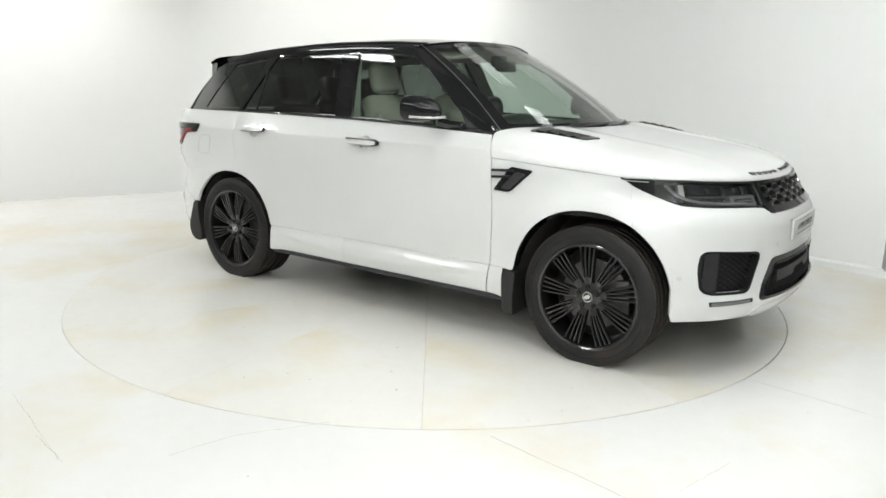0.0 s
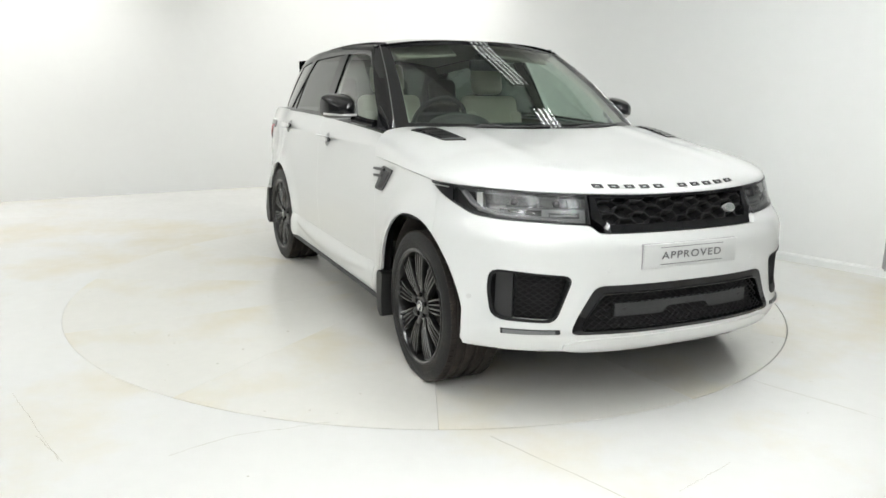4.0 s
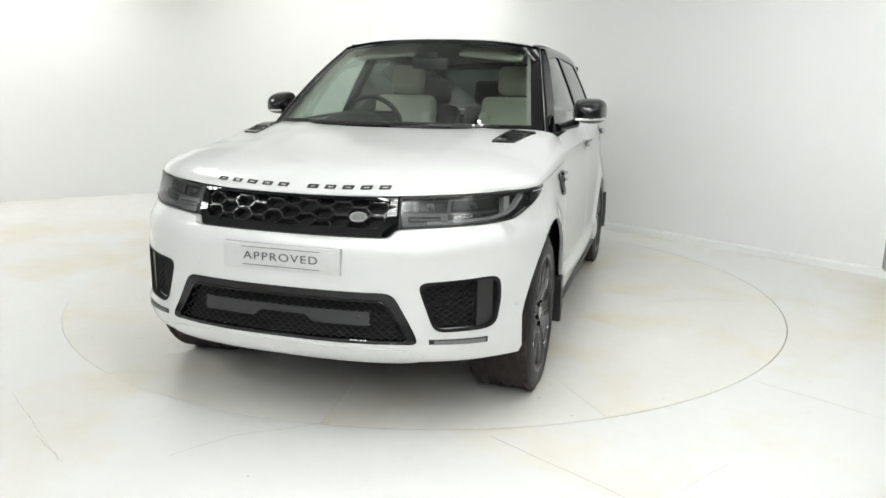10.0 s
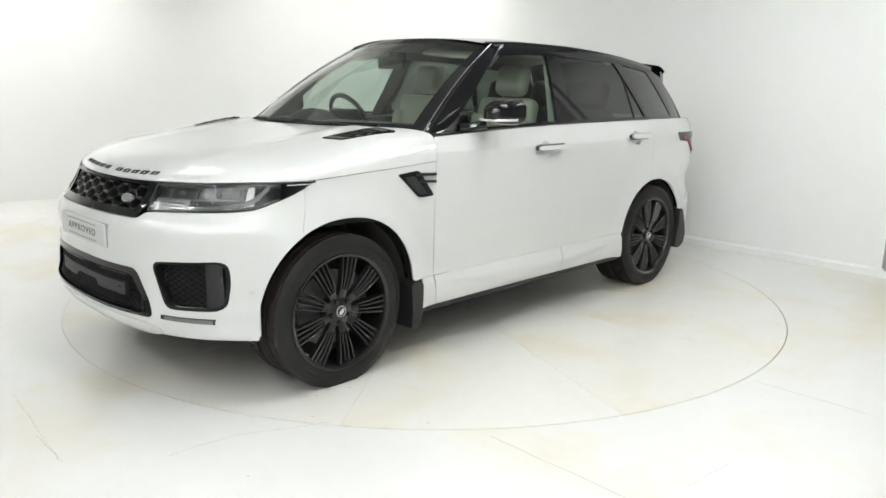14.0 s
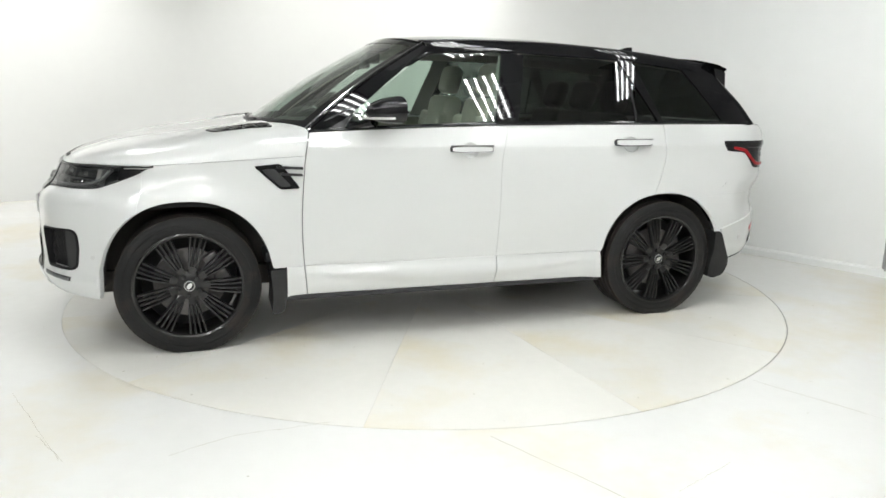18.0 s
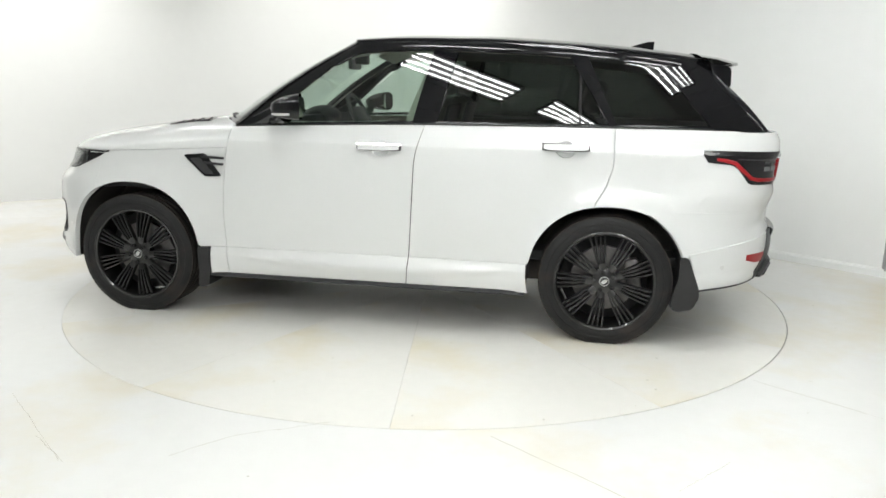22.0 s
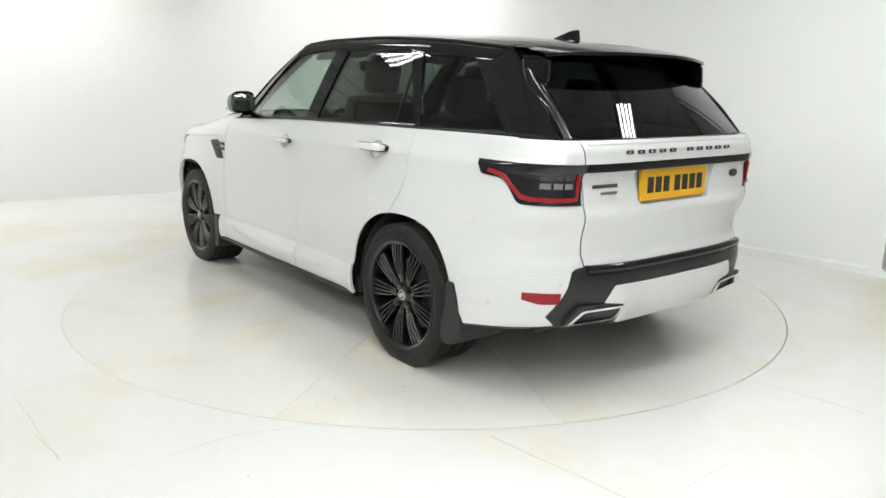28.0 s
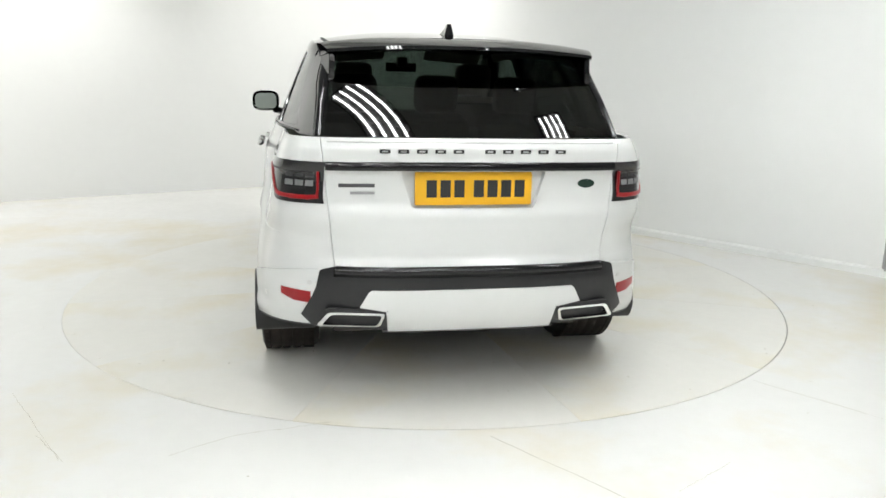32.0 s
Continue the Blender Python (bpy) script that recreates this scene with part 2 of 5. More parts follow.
wall("wall_east", [(6.6, 0.28), (6.6, -11.0)], -0.05, CEIL, BACKWALL, "plain grey side wall of the studio")
wall("wall_north", [(3.95, 0.28), (6.6, 0.28)], -0.05, CEIL, BACKWALL, "plain grey return wall of the studio")

bm = bmesh.new()
box(bm, 3.692, 3.95, 0.333, 0.52, 0, CEIL, 0.004)
tagged(part("trim_column", bm, GREYEDGE), "grey metal edge profile closing the white wall", "trim", kind="structure")

# low skirting along the near white wall
bm = bmesh.new()
nrm = Vector((-RWD.y, RWD.x)) * 1.0
sk = []
for t in np.linspace(0.02, 5.6, 30):
    q = RW0 + RWD * t
    prof = [(0.0, 0.0), (0.028, 0.0), (0.028, 0.052), (0.018, 0.066), (0.0, 0.07)]
    sk.append([bm.verts.new((q.x + nrm.x * a, q.y + nrm.y * a, b)) for a, b in prof])
for a, b in zip(sk, sk[1:]):
    for k in range(4):
        bm.faces.new((a[k], b[k], b[k + 1], a[k + 1]))
bm.faces.new(sk[0])
tagged(part("baseboard", bm, WALLMAT), "low white painted skirting at the foot of the wall", "baseboard", kind="structure")

# floor: one sheet with a round hole for the turntable
DISC_R = 2.482
bm = bmesh.new()
rings = [DISC_R + 0.0026, 2.9, 3.6, 5.0, 8.0, 14.0]
grid(bm, lambda u, v: Vector((math.cos(2 * math.pi * u) * rings[round(v * 5)] + 0.0020, math.sin(2 * math.pi * u) * rings[round(v * 5)] - 0.0014, 0)), 180, 5, close_u=True)
grid(bm, lambda u, v: Vector((math.cos(2 * math.pi * u) * rings[0] + 0.0020, math.sin(2 * math.pi * u) * rings[0] - 0.0014, -0.06 * v)), 180, 1, close_u=True)
floor = tagged(part("floor", bm, FLOORMAT), "white painted studio floor, stained yellow and scuffed", "floor", kind="structure")
bm = bmesh.new()
cyl(bm, 2.6, 0.02, 96, pose(0, 0, -0.075))
tagged(part("floor_pit", bm, DARK), "dark pit under the turntable", "pit", kind="structure")

# ceiling with its tile grid in one mesh, square to the white walls
bm = bmesh.new()
box(bm, -8.8, 6.8, -11.2, 6.6, CEIL, CEIL + 0.1)
turn = pose(1.15, -2.42, 0, 0, 0, -48)
for i in range(-20, 21):
    q = (i + 0.5) * 0.6
    box(bm, q - 0.012, q + 0.012, -12, 12, CEIL - 0.012, CEIL + 0.02, m=turn)
    box(bm, -12, 12, q - 0.012, q + 0.012, CEIL - 0.010, CEIL + 0.02, m=turn)
tagged(part("ceiling", bm, CEILMAT, smooth=False), "grey suspended ceiling with square tiles", "ceiling", kind="structure")


# white panels out of view, added for the pale bands mirrored in the windscreen
bm = bmesh.new()
box(bm, -2.4, 3.6, 2.0, 6.3, CEIL - 0.03, CEIL - 0.004)
box(bm, -2.4, 1.0, -1.2, 0.0, CEIL - 0.026, CEIL - 0.006, m=pose(-0.02, 0.0, 0, 0, 0, -48))
tagged(part("ceiling_back", bm, CEILWHITE, smooth=False), "unseen white ceiling panels placed for pale windscreen reflections", "ceiling", kind="structure")
TRAY = mat("fitting_tray", (0.10, 0.10, 0.10), 0.35, metal=0.5, vary=0.05, scale=20)


# ---- fluorescent ceiling fittings ----
def ceiling_light(m, lit=TUBE, label="ceiling fluorescent fitting with four bright tubes, some added as fill"):
    t = thing("ceiling_light", label, "ceiling light", m, "ceiling lights")
    bm = bmesh.new()
    box(bm, -0.6, 0.6, -0.2, 0.2, -0.02, -0.012, 0.003)
    for s in (-1, 1):
        box(bm, -0.6, 0.6, s * 0.2 - 0.012, s * 0.2 + 0.012, -0.052, -0.012, 0.003)
        box(bm, s * 0.6 - 0.012, s * 0.6 + 0.012, -0.2, 0.2, -0.052, -0.012, 0.003)
    part("housing", bm, TRAY, t)
    for k in range(9):
        bm = bmesh.new()
        box(bm, -0.502 + k * 0.1255, -0.498 + k * 0.1255, -0.188, 0.188, -0.078, -0.066)
        part("louvre", bm, TRAY, t)
    for k in range(4):
        bm = bmesh.new()
        cyl(bm, 0.013, 1.15, 8, Matrix.Translation((0, -0.1425 + k * 0.095, -0.045)) @ pose(0, 0, 0, 0, 90, 0))
        part("tube", bm, lit, t)
    return t


GRID_TURN = -48.0
ROW_U, ROW_V = Vector((0.669, -0.743)) * 1.62, Vector((0.743, 0.669)) * 1.62
# fittings stand on a square lattice in line with the tiles; (row, column) from the one beside the camera
# unseen ones behind the camera and far left are added as fill light
LIGHTS = [tuple(Vector((1.87, -2.50)) + ROW_U * i + ROW_V * j) for i, j in ((0, 0), (0, -1), (-1, 0), (-1, -1), (0, 1), (0, -2), (1, -1), (1, -2), (2, -2), (-3, -1), (1, -3), (0, -3), (-2, -3), (-3, -3), (-1, -4), (2, -3), (1, -4), (3, -2), (2, -4), (0, -4), (3, -3))]
# this one's power is set low to suit its faint windscreen reflection
dim_at = Vector((1.87, -2.50)) - ROW_U * 2 + ROW_V
ceiling_light(pose(dim_at.x, dim_at.y, CEIL - 0.012, 0, 0, GRID_TURN), TUBEDIM, "ceiling fluorescent fitting with four dim tubes")
# power cut here so the right wall is not overlit
half = Vector((1.87, -2.50)) - ROW_U + ROW_V
ceiling_light(pose(half.x, half.y, CEIL - 0.012, 0, 0, GRID_TURN), TUBEHALF, "ceiling fluorescent fitting with four tubes at reduced power")
first = ceiling_light(pose(*LIGHTS[0], CEIL - 0.012, 0, 0, GRID_TURN))
for x, y in LIGHTS[1:]:
    copy_thing(first, pose(x, y, CEIL - 0.012, 0, 0, GRID_TURN))


# ---- wall-washing spots ----
def wall_spot(x, y, tx, ty, tz, power, size=95):
    m = look((x, y, CEIL - 0.22), (tx, ty, tz))
    t = thing("wall_spot", "white track spotlight washing the studio wall, some added as fill", "spotlight", m, "wall-washing spots")
    bm = bmesh.new()
    grid(bm, lambda u, v: Vector((math.cos(2 * math.pi * u) * (0.055 + 0.012 * (1 - v)), math.sin(2 * math.pi * u) * (0.055 + 0.012 * (1 - v)), -0.02 + 0.2 * v)), 20, 3, close_u=True)
    cyl(bm, 0.054, 0.01, 20, pose(0, 0, 0.18))
    part("can", bm, SILVER, t)
    d = bpy.data.lights.new("wall_spot_lamp", "SPOT")
    d.energy, d.spot_size, d.spot_blend, d.shadow_soft_size, d.color = power, radians(size), 1.0, 0.05, (1.0, 0.985, 0.95)
    lamp = new("lamp", d)
    lamp.parent = t
    lamp.matrix_basis = pose(0, 0, -0.03)


# unseen spots: first four for the wall's scallops and glow, last two added fill
for x, y, tx, ty, tz, p in [(-5.4, 1.7, -6.0, 3.0, 0.5, 2.0), (-3.6, 2.7, -4.3, 4.1, 0.7, 1.9), (-1.8, 3.8, -1.3, 5.4, 1.6, 1.25), (-0.5, 3.1, 0.1, 4.3, 1.7, 1.7), (0.8, 1.9, 1.7, 2.6, 1.9, 0.2), (-5.4, 0.2, -4.4, 2.0, 0.0, 4.3)]:
    wall_spot(x, y, tx, ty, tz, WASH_POWER * p, 160)

# ---- turntable ----
turntable = thing("turntable", "white painted round car turntable flush with the floor", "turntable")
bm = bmesh.new()
cyl(bm, DISC_R - 0.01, 0.02, 96, pose(0, 0, -0.045))
part("deck", bm, DARK, turntable)


def wedge_mesh():
    bm = bmesh.new()
    g = 0.0006
    rr = [0.0, 0.5, 1.2, 1.9, 2.46, DISC_R]
    half = math.pi / 12

    def p(u, v):
        r = max(0.02, rr[round(v * 5)])
        a = (u * 2 - 1) * (half - g / max(r, 0.05))
        return Vector((r * math.cos(a), r * math.sin(a), 0))
    rows = grid(bm, p, 10, 5)
    ed = [e for e in bm.edges if len(e.link_faces) == 1]
    ex = bmesh.ops.extrude_edge_only(bm, edges=ed)
    for v in [q for q in ex["geom"] if isinstance(q, bmesh.types.BMVert)]:
        v.co.z -= 0.03
    return bm


plate = part("wedge_plate", wedge_mesh(), DISCMAT, turntable)
plate.matrix_basis = pose(0, 0, 0, 0, 0, 22)
for k in range(1, 12):
    o = plate.copy()
    scene.collection.objects.link(o)
    o.matrix_basis = pose(0, 0, 0, 0, 0, 22 + 30 * k)



# joints and specks of the fixed floor
def floor_joint(x0, y0, x1, y1, w=0.004):
    d = Vector((x1 - x0, y1 - y0, 0)).normalized()
    o = Vector((-d.y, d.x, 0)) * w / 2
    bm = bmesh.new()
    a, b = Vector((x0, y0, 0.0012)), Vector((x1, y1, 0.0012))
    n = 14
    pts = [a.lerp(b, k / n) + o.normalized() * random.uniform(-0.003, 0.003) for k in range(n + 1)]
    wd = [random.uniform(0.3, 1.0) for _ in pts]
    l = [bm.verts.new(p + o * q) for p, q in zip(pts, wd)]
    r = [bm.verts.new(p - o * q) for p, q in zip(pts, wd)]
    for k in range(n):
        bm.faces.new((l[k], l[k + 1], r[k + 1], r[k]))
    j = part("floor_joint", bm, DIRT, floor)
    return j


random.seed(4)
floor_joint(0.276, -2.539, 0.95, -3.25)
floor_joint(0.95, -3.25, 1.9, -4.2, 0.0025)
floor_joint(1.70, -1.91, 2.75, -3.0, 0.003)
floor_joint(-0.73, -2.53, -0.42, -2.42, 0.003)
floor_joint(-1.95, -2.15, -1.43, -2.78, 0.002)
floor_joint(-2.75, 0.62, -2.42, 0.86, 0.003)
floor_joint(-3.2, 0.9, -2.2, 1.9, 0.002)
floor_joint(-1.02, -2.74, -0.91, -2.64, 0.003)
floor_joint(-0.91, -2.64, -0.81, -2.56, 0.004)
floor_joint(-0.81, -2.56, -0.69, -2.51, 0.003)
floor_joint(0.945, -2.97, 1.22, -2.75, 0.002)
floor_joint(-1.62, -2.58, -1.41, -2.79, 0.0025)
floor_joint(1.68, -1.875, 1.92, -2.12, 0.003)
floor_joint(1.92, -2.12, 2.04, -2.27, 0.004)


def specks(name, count, place, parent, seed):
    """Small flat scuffs and paint chips lying on a surface."""
    rnd = random.Random(seed)
    bm = bmesh.new()
    for _ in range(count):
        x, y = place(rnd)
        r = rnd.uniform(0.003, 0.008)
        a, f = rnd.uniform(0, 6.28), rnd.uniform(0.25, 1.0)
        n = 7
        vs = []
        for k in range(n):
            q = r * rnd.uniform(0.7, 1.2)
            u, v = q * math.cos(6.283 * k / n), q * f * math.sin(6.283 * k / n)
            vs.append(bm.verts.new((x + u * math.cos(a) - v * math.sin(a), y + u * math.sin(a) + v * math.cos(a), 0.0014)))
        bm.faces.new(vs)
    ob = part(name, bm, DIRT, parent, smooth=False)
    ob["kind"] = "stuff"
    return ob


def ring_place(r0, r1):
    def f(rnd):
        a, r = rnd.uniform(0, 6.283), rnd.uniform(r0, r1)
        return r * math.cos(a), r * math.sin(a)
    return f


specks("floor_scuffs", 150, ring_place(2.53, 4.6), floor, 3)
specks("turntable_scuffs", 60, ring_place(1.2, 2.46), turntable, 8)
# ---- the car: surfaces (x ahead, y to its left, z up, from the middle of the wheelbase) ----
car = thing("car", "white SUV with gloss black roof on the turntable", "car")
XS = 1.6
AXLE = 1.4615
WHEEL_Z, WHEEL_R = 0.371, 0.380
half_width = curve([(0.24, 0.945), (0.29, 0.974), (0.35, 0.984), (0.40, 0.984), (0.435, 0.976), (0.452, 0.972), (0.55, 0.976), (0.64, 0.980), (0.73, 0.981), (0.80, 0.979), (0.95, 0.970), (1.06, 0.962), (1.108, 0.957), (1.124, 0.951), (1.18, 0.928), (1.24, 0.902)])
nose_x = curve([(0.28, 2.18), (0.34, 2.28), (0.42, 2.315), (0.50, 2.30), (0.65, 2.295), (0.77, 2.29), (0.84, 2.268), (0.88, 2.235), (0.92, 2.21), (1.00, 2.165), (1.06, 2.12)])
tail_x = curve([(0.34, -2.34), (0.40, -2.42), (0.50, -2.46), (0.58, -2.47), (0.66, -2.465), (0.72, -2.44), (0.88, -2.436), (0.96, -2.416), (1.07, -2.412), (1.115, -2.438), (1.18, -2.440), (1.24, -2.410)])
NR = curve([(0.30, 3.3), (0.64, 3.3), (0.78, 3.6), (0.92, 5.4), (1.0, 5.9), (1.3, 6.0)])
nose_power = curve([(0.30, 2.5), (0.80, 2.5), (0.90, 2.25), (0.96, 2.2), (1.10, 2.2)])


def swell(x, z):
    """The long lens-shaped swelling along the door mouldings."""
    k = 1 - ((x + 0.07) / 0.80) ** 2
    return 0.016 * math.sqrt(k) * math.exp(-((z - 0.372 - 0.03 * (1 - k)) / (0.012 + 0.030 * k)) ** 2) if k > 0 else 0.0


def flare(x, z):
    """The outward swelling of the wings round the wheel arches."""
    if x > 0:
        r, h = math.hypot((x - 1.462) / 0.448, (z - 0.36) / 0.478), 0.032
    else:
        r, h = math.hypot((x + 1.462) / 0.448, (z - 0.355) / 0.452), 0.020
    return h * math.exp(-((r - 0.97) / 0.22) ** 2) if r < 1.8 else 0.0


def ease(t):
    t = max(0.0, min(1.0, t))
    return t * t * (3 - 2 * t)


def taper(x, z):
    """How far the shoulders draw in towards the tail."""
    return 0.080 * ease((-1.20 - x) / 0.75) * ease((z - 0.45) / 0.62)


def skin(s, z, d=0.0):
    """The body's outer skin: s 0..1 round the front corner, 1..2 along the side, 2..3 round the rear corner; d metres proud."""
    def raw(s, z):
        sg = -1 if s < 0 else 1
        s = abs(s)
        if s > 3:
            sg, s = -sg, 6 - s
        w = half_width(z)
        if s <= 1:
            c, k = max(0.0, math.cos(s * math.pi / 2)), math.sin(s * math.pi / 2)
            e = 2 / nose_power(z)
            x = XS + (nose_x(z) - XS) * c ** e
            return Vector((x, sg * (w + flare(x, z) * k ** 2) * k ** e, z))
        if s <= 2:
            x = XS - (s - 1) * 2 * XS
            w = w * (1 - taper(x, z)) + flare(x, z)
            if z < 0.452:
                w += swell(x, z)
            return Vector((x, sg * w, z))
        a = (s - 2) * math.pi / 2
        c, k = math.sin(a), max(0.0, math.cos(a))
        x = -XS + (tail_x(z) + XS) * c ** (2 / NR(z))
        return Vector((x, sg * (w * (1 - taper(x, z)) + flare(x, z) * k ** 2) * k ** (2 / NR(z)), z))
    p = raw(s, z)
    if d:
        h = 0.004
        n = (raw(s + h, z) - raw(s - h, z)).cross(raw(s, z + h) - raw(s, z - h)).normalized()
        out = Vector((p.x * 0.5, p.y, 0))
        p = p + n * (d if n.dot(out) > 0 else -d)
    return p


def s_side(x):
    """s of a plan place on the side or the corners, by x."""
    if x > XS:
        return s_nose_x(x)
    if x < -XS:
        return s_tail_x(x)
    return 1 + (XS - x) / (2 * XS)


def s_nose_x(x, z=0.7):
    return math.acos(min(1, ((x - XS) / (nose_x(z) - XS)) ** (nose_power(z) / 2))) / (math.pi / 2)


def s_tail_x(x, z=0.7):
    return 2 + math.asin(min(1, ((x + XS) / (tail_x(z) + XS)) ** (NR(z) / 2))) / (math.pi / 2)


def s_nose(y, z=0.7):
    s = math.asin(min(1, (abs(y) / half_width(z)) ** (nose_power(z) / 2))) / (math.pi / 2)
    return s if y >= 0 else -s


def s_tail(y, z=0.7):
    s = 2 + math.acos(min(1, (abs(y) / (half_width(z) * (1 - taper(-2.3, z)))) ** (NR(z) / 2))) / (math.pi / 2)
    return s if y >= 0 else 6 - s


def nose(y, z, d=0.0):
    return skin(s_nose(y, z), z, d)


def tail(y, z, d=0.0):
    return skin(s_tail(y, z), z, d)


def side(x, z, d=0.0):
    s = s_nose_x(x, z) if x > XS else s_tail_x(x, z) if x < -XS else 1 + (XS - x) / (2 * XS)
    return skin(s, z, d)


def flange(bm, depth=0.02, centre=Vector((0, 0, 0.8))):
    """Turns a panel's free edges inwards, so that panels have edges and dark gaps between them."""
    bm.normal_update()
    ed = [e for e in bm.edges if len(e.link_faces) == 1]
    ex = bmesh.ops.extrude_edge_only(bm, edges=ed)
    for e in ed:
        e.smooth = False
    for v in [q for q in ex["geom"] if isinstance(q, bmesh.types.BMVert)]:
        d = Vector((v.co.x * 0.35, v.co.y, (v.co.z - centre.z) * 0.6))
        v.co -= d.normalized() * depth


def panel(s0, s1, lo, hi, ns, nz, d=0.0, depth=0.02, bias=None):
    """A body panel between s0(z)..s1(z) and lo(s)..hi(s)."""
    bm = bmesh.new()

    def p(u, v):
        u = bias(u) if bias else u
        z = 0.7
        for _ in range(4):
            s = lerp(s0(z), s1(z), u)
            z = lerp(lo(s), hi(s), v)
        return skin(s, z, d)
    grid(bm, p, ns, nz)
    if depth:
        flange(bm, depth)
    return bm


def snap_cut(bm, polys, key):
    """Cuts openings into a fine grid: its points near an opening's edge slide onto it, faces inside go."""
    def inside(p, poly):
        c = False
        for i, a in enumerate(poly):
            b = poly[i - 1]
            if (a[1] > p[1]) != (b[1] > p[1]) and p[0] < (b[0] - a[0]) * (p[1] - a[1]) / (b[1] - a[1]) + a[0]:
                c = not c
        return c

    def nearest(p, poly):
        best = None
        for i, a in enumerate(poly):
            b = poly[i - 1]
            dx, dy = b[0] - a[0], b[1] - a[1]
            t = max(0, min(1, ((p[0] - a[0]) * dx + (p[1] - a[1]) * dy) / (dx * dx + dy * dy + 1e-12)))
            q = (a[0] + dx * t, a[1] + dy * t)
            dd = math.hypot(p[0] - q[0], p[1] - q[1])
            if best is None or dd < best[0]:
                best = (dd, q)
        return best
    for poly, place in polys:
        x0, x1 = min(p[0] for p in poly) - 0.05, max(p[0] for p in poly) + 0.05
        kill = []
        for f in bm.faces:
            c = key(f.calc_center_median())
            if x0 < c[0] < x1 and inside(c, poly):
                kill.append(f)
        bmesh.ops.delete(bm, geom=kill, context="FACES")
        for v in bm.verts:
            if v.is_boundary:
                k = key(v.co)
                if x0 < k[0] < x1:
                    dd, q = nearest(k, poly)
                    if dd < 0.03:
                        v.co = place(*q)


# ---- lower body panels ----
hood_seam = curve([(0.80, 1.069), (1.2, 1.045), (1.62, 1.024)])
belt = curve([(-2.3, 1.232), (-1.9, 1.238), (-1.42, 1.238), (-0.38, 1.230), (0.1, 1.216), (0.80, 1.190), (1.1, 1.17)])
front_edge = curve([(0.27, 0.83), (0.476, 0.847), (0.67, 0.854), (0.99, 0.834), (1.17, 0.805), (1.22, 0.79)])
mid_edge = curve([(0.27, -0.295), (0.475, -0.311), (0.763, -0.324), (1.006, -0.332), (1.24, -0.385)])
rear_edge = curve([(0.6, -1.33), (0.80, -1.375), (0.93, -1.440), (1.062, -1.472), (1.25, -1.470)])
SILL_LO = 0.283
ARCH_F, ARCH_R = (1.462, 0.36, 0.448, 0.478), (-1.462, 0.355, 0.448, 0.452)
MOULD = 0.4515
GAP = 0.0028


def arch_z(x, arch, lo):
    cx, cz, rx, rz = arch
    k = abs(x - cx) / rx
    if k >= 1:
        return lo
    return max(lo, cz + rz * (1 - k ** 2.25) ** (1 / 2.25))


def sx(s):
    return skin(s, 0.7).x


def cup(bm, x, z):
    """Opens the round hollow behind a door handle and sinks a dish into it."""
    ring = [(x + 0.056 * math.cos(2 * math.pi * k / 28), z - 0.002 + 0.047 * math.sin(2 * math.pi * k / 28)) for k in range(28)]
    snap_cut(bm, [(ring, side)], lambda c: (c.x, c.z))
    rows = [[bm.verts.new(side(x + 0.056 * q * math.cos(2 * math.pi * k / 28), z - 0.002 + 0.047 * q * math.sin(2 * math.pi * k / 28), -0.024 * (1 - q ** 3))) for k in range(28)] for q in (1.0, 0.92, 0.75, 0.4)]
    for a, b in zip(rows, rows[1:]):
        for k in range(28):
            bm.faces.new((a[k], a[(k + 1) % 28], b[(k + 1) % 28], b[k]))
    bm.faces.new(rows[-1])


SG = GAP / (2 * XS)


def polish(pair):
    """Gives a door skin the smooth normals of its outer surface."""
    for ob, sg in zip(pair, (1, -1)):
        me = ob.data
        ns = []
        for v in me.vertices:
            x, y, z = v.co.x, v.co.y * sg, v.co.z
            a = side(x, z)
            if abs(a.y - y) < 2e-4:
                n = (side(x, z, 0.01) - a).normalized()
                ns.append((n.x, n.y * sg, n.z))
            else:
                ns.append((0, 0, 0))
        me.normals_split_custom_set_from_vertices(ns)


# front wing: from the door to the bumper's edge


# the wing's part over the arch runs to the headlamp's tip
def wing_lo(s):
    return arch_z(skin(s, 0.7).x, ARCH_F, 0.30)


def clip_lo(lo):
    return lambda s: max(MOULD + 0.0014, lo(s))


def door_span(e0, e1):
    return (lambda z: s_side(e0(z)) + SG), (lambda z: s_side(e1(z)) - SG)


bm = panel(lambda z: s_nose_x(1.70), lambda z: s_side(front_edge(z)) - SG, clip_lo(wing_lo), lambda s: hood_seam(sx(s)) - GAP, 60, 24)
both("front_wing", bm, WHITE, car)
bm = panel(lambda z: s_side(0.944), lambda z: s_side(front_edge(z)) - SG, lambda s: SILL_LO, lambda s: MOULD - 0.0014, 8, 12, 0.002)
both("wing_moulding", bm, WHITE, car)
bm = panel(*door_span(front_edge, mid_edge), lambda s: MOULD + 0.0014, lambda s: belt(sx(s)), 110, 84)
cup(bm, -0.130, 1.093)
fd = both("front_door", bm, WHITE, car)
bm = panel(*door_span(front_edge, mid_edge), lambda s: SILL_LO, lambda s: MOULD - 0.0014, 60, 20, 0.002)
both("door_moulding", bm, WHITE, car)
bm = panel(*door_span(mid_edge, rear_edge), lambda s: max(MOULD + 0.0014, arch_z(sx(s), ARCH_R, SILL_LO)), lambda s: belt(sx(s)), 100, 84)
cup(bm, -1.203, 1.120)
rd = both("rear_door", bm, WHITE, car)
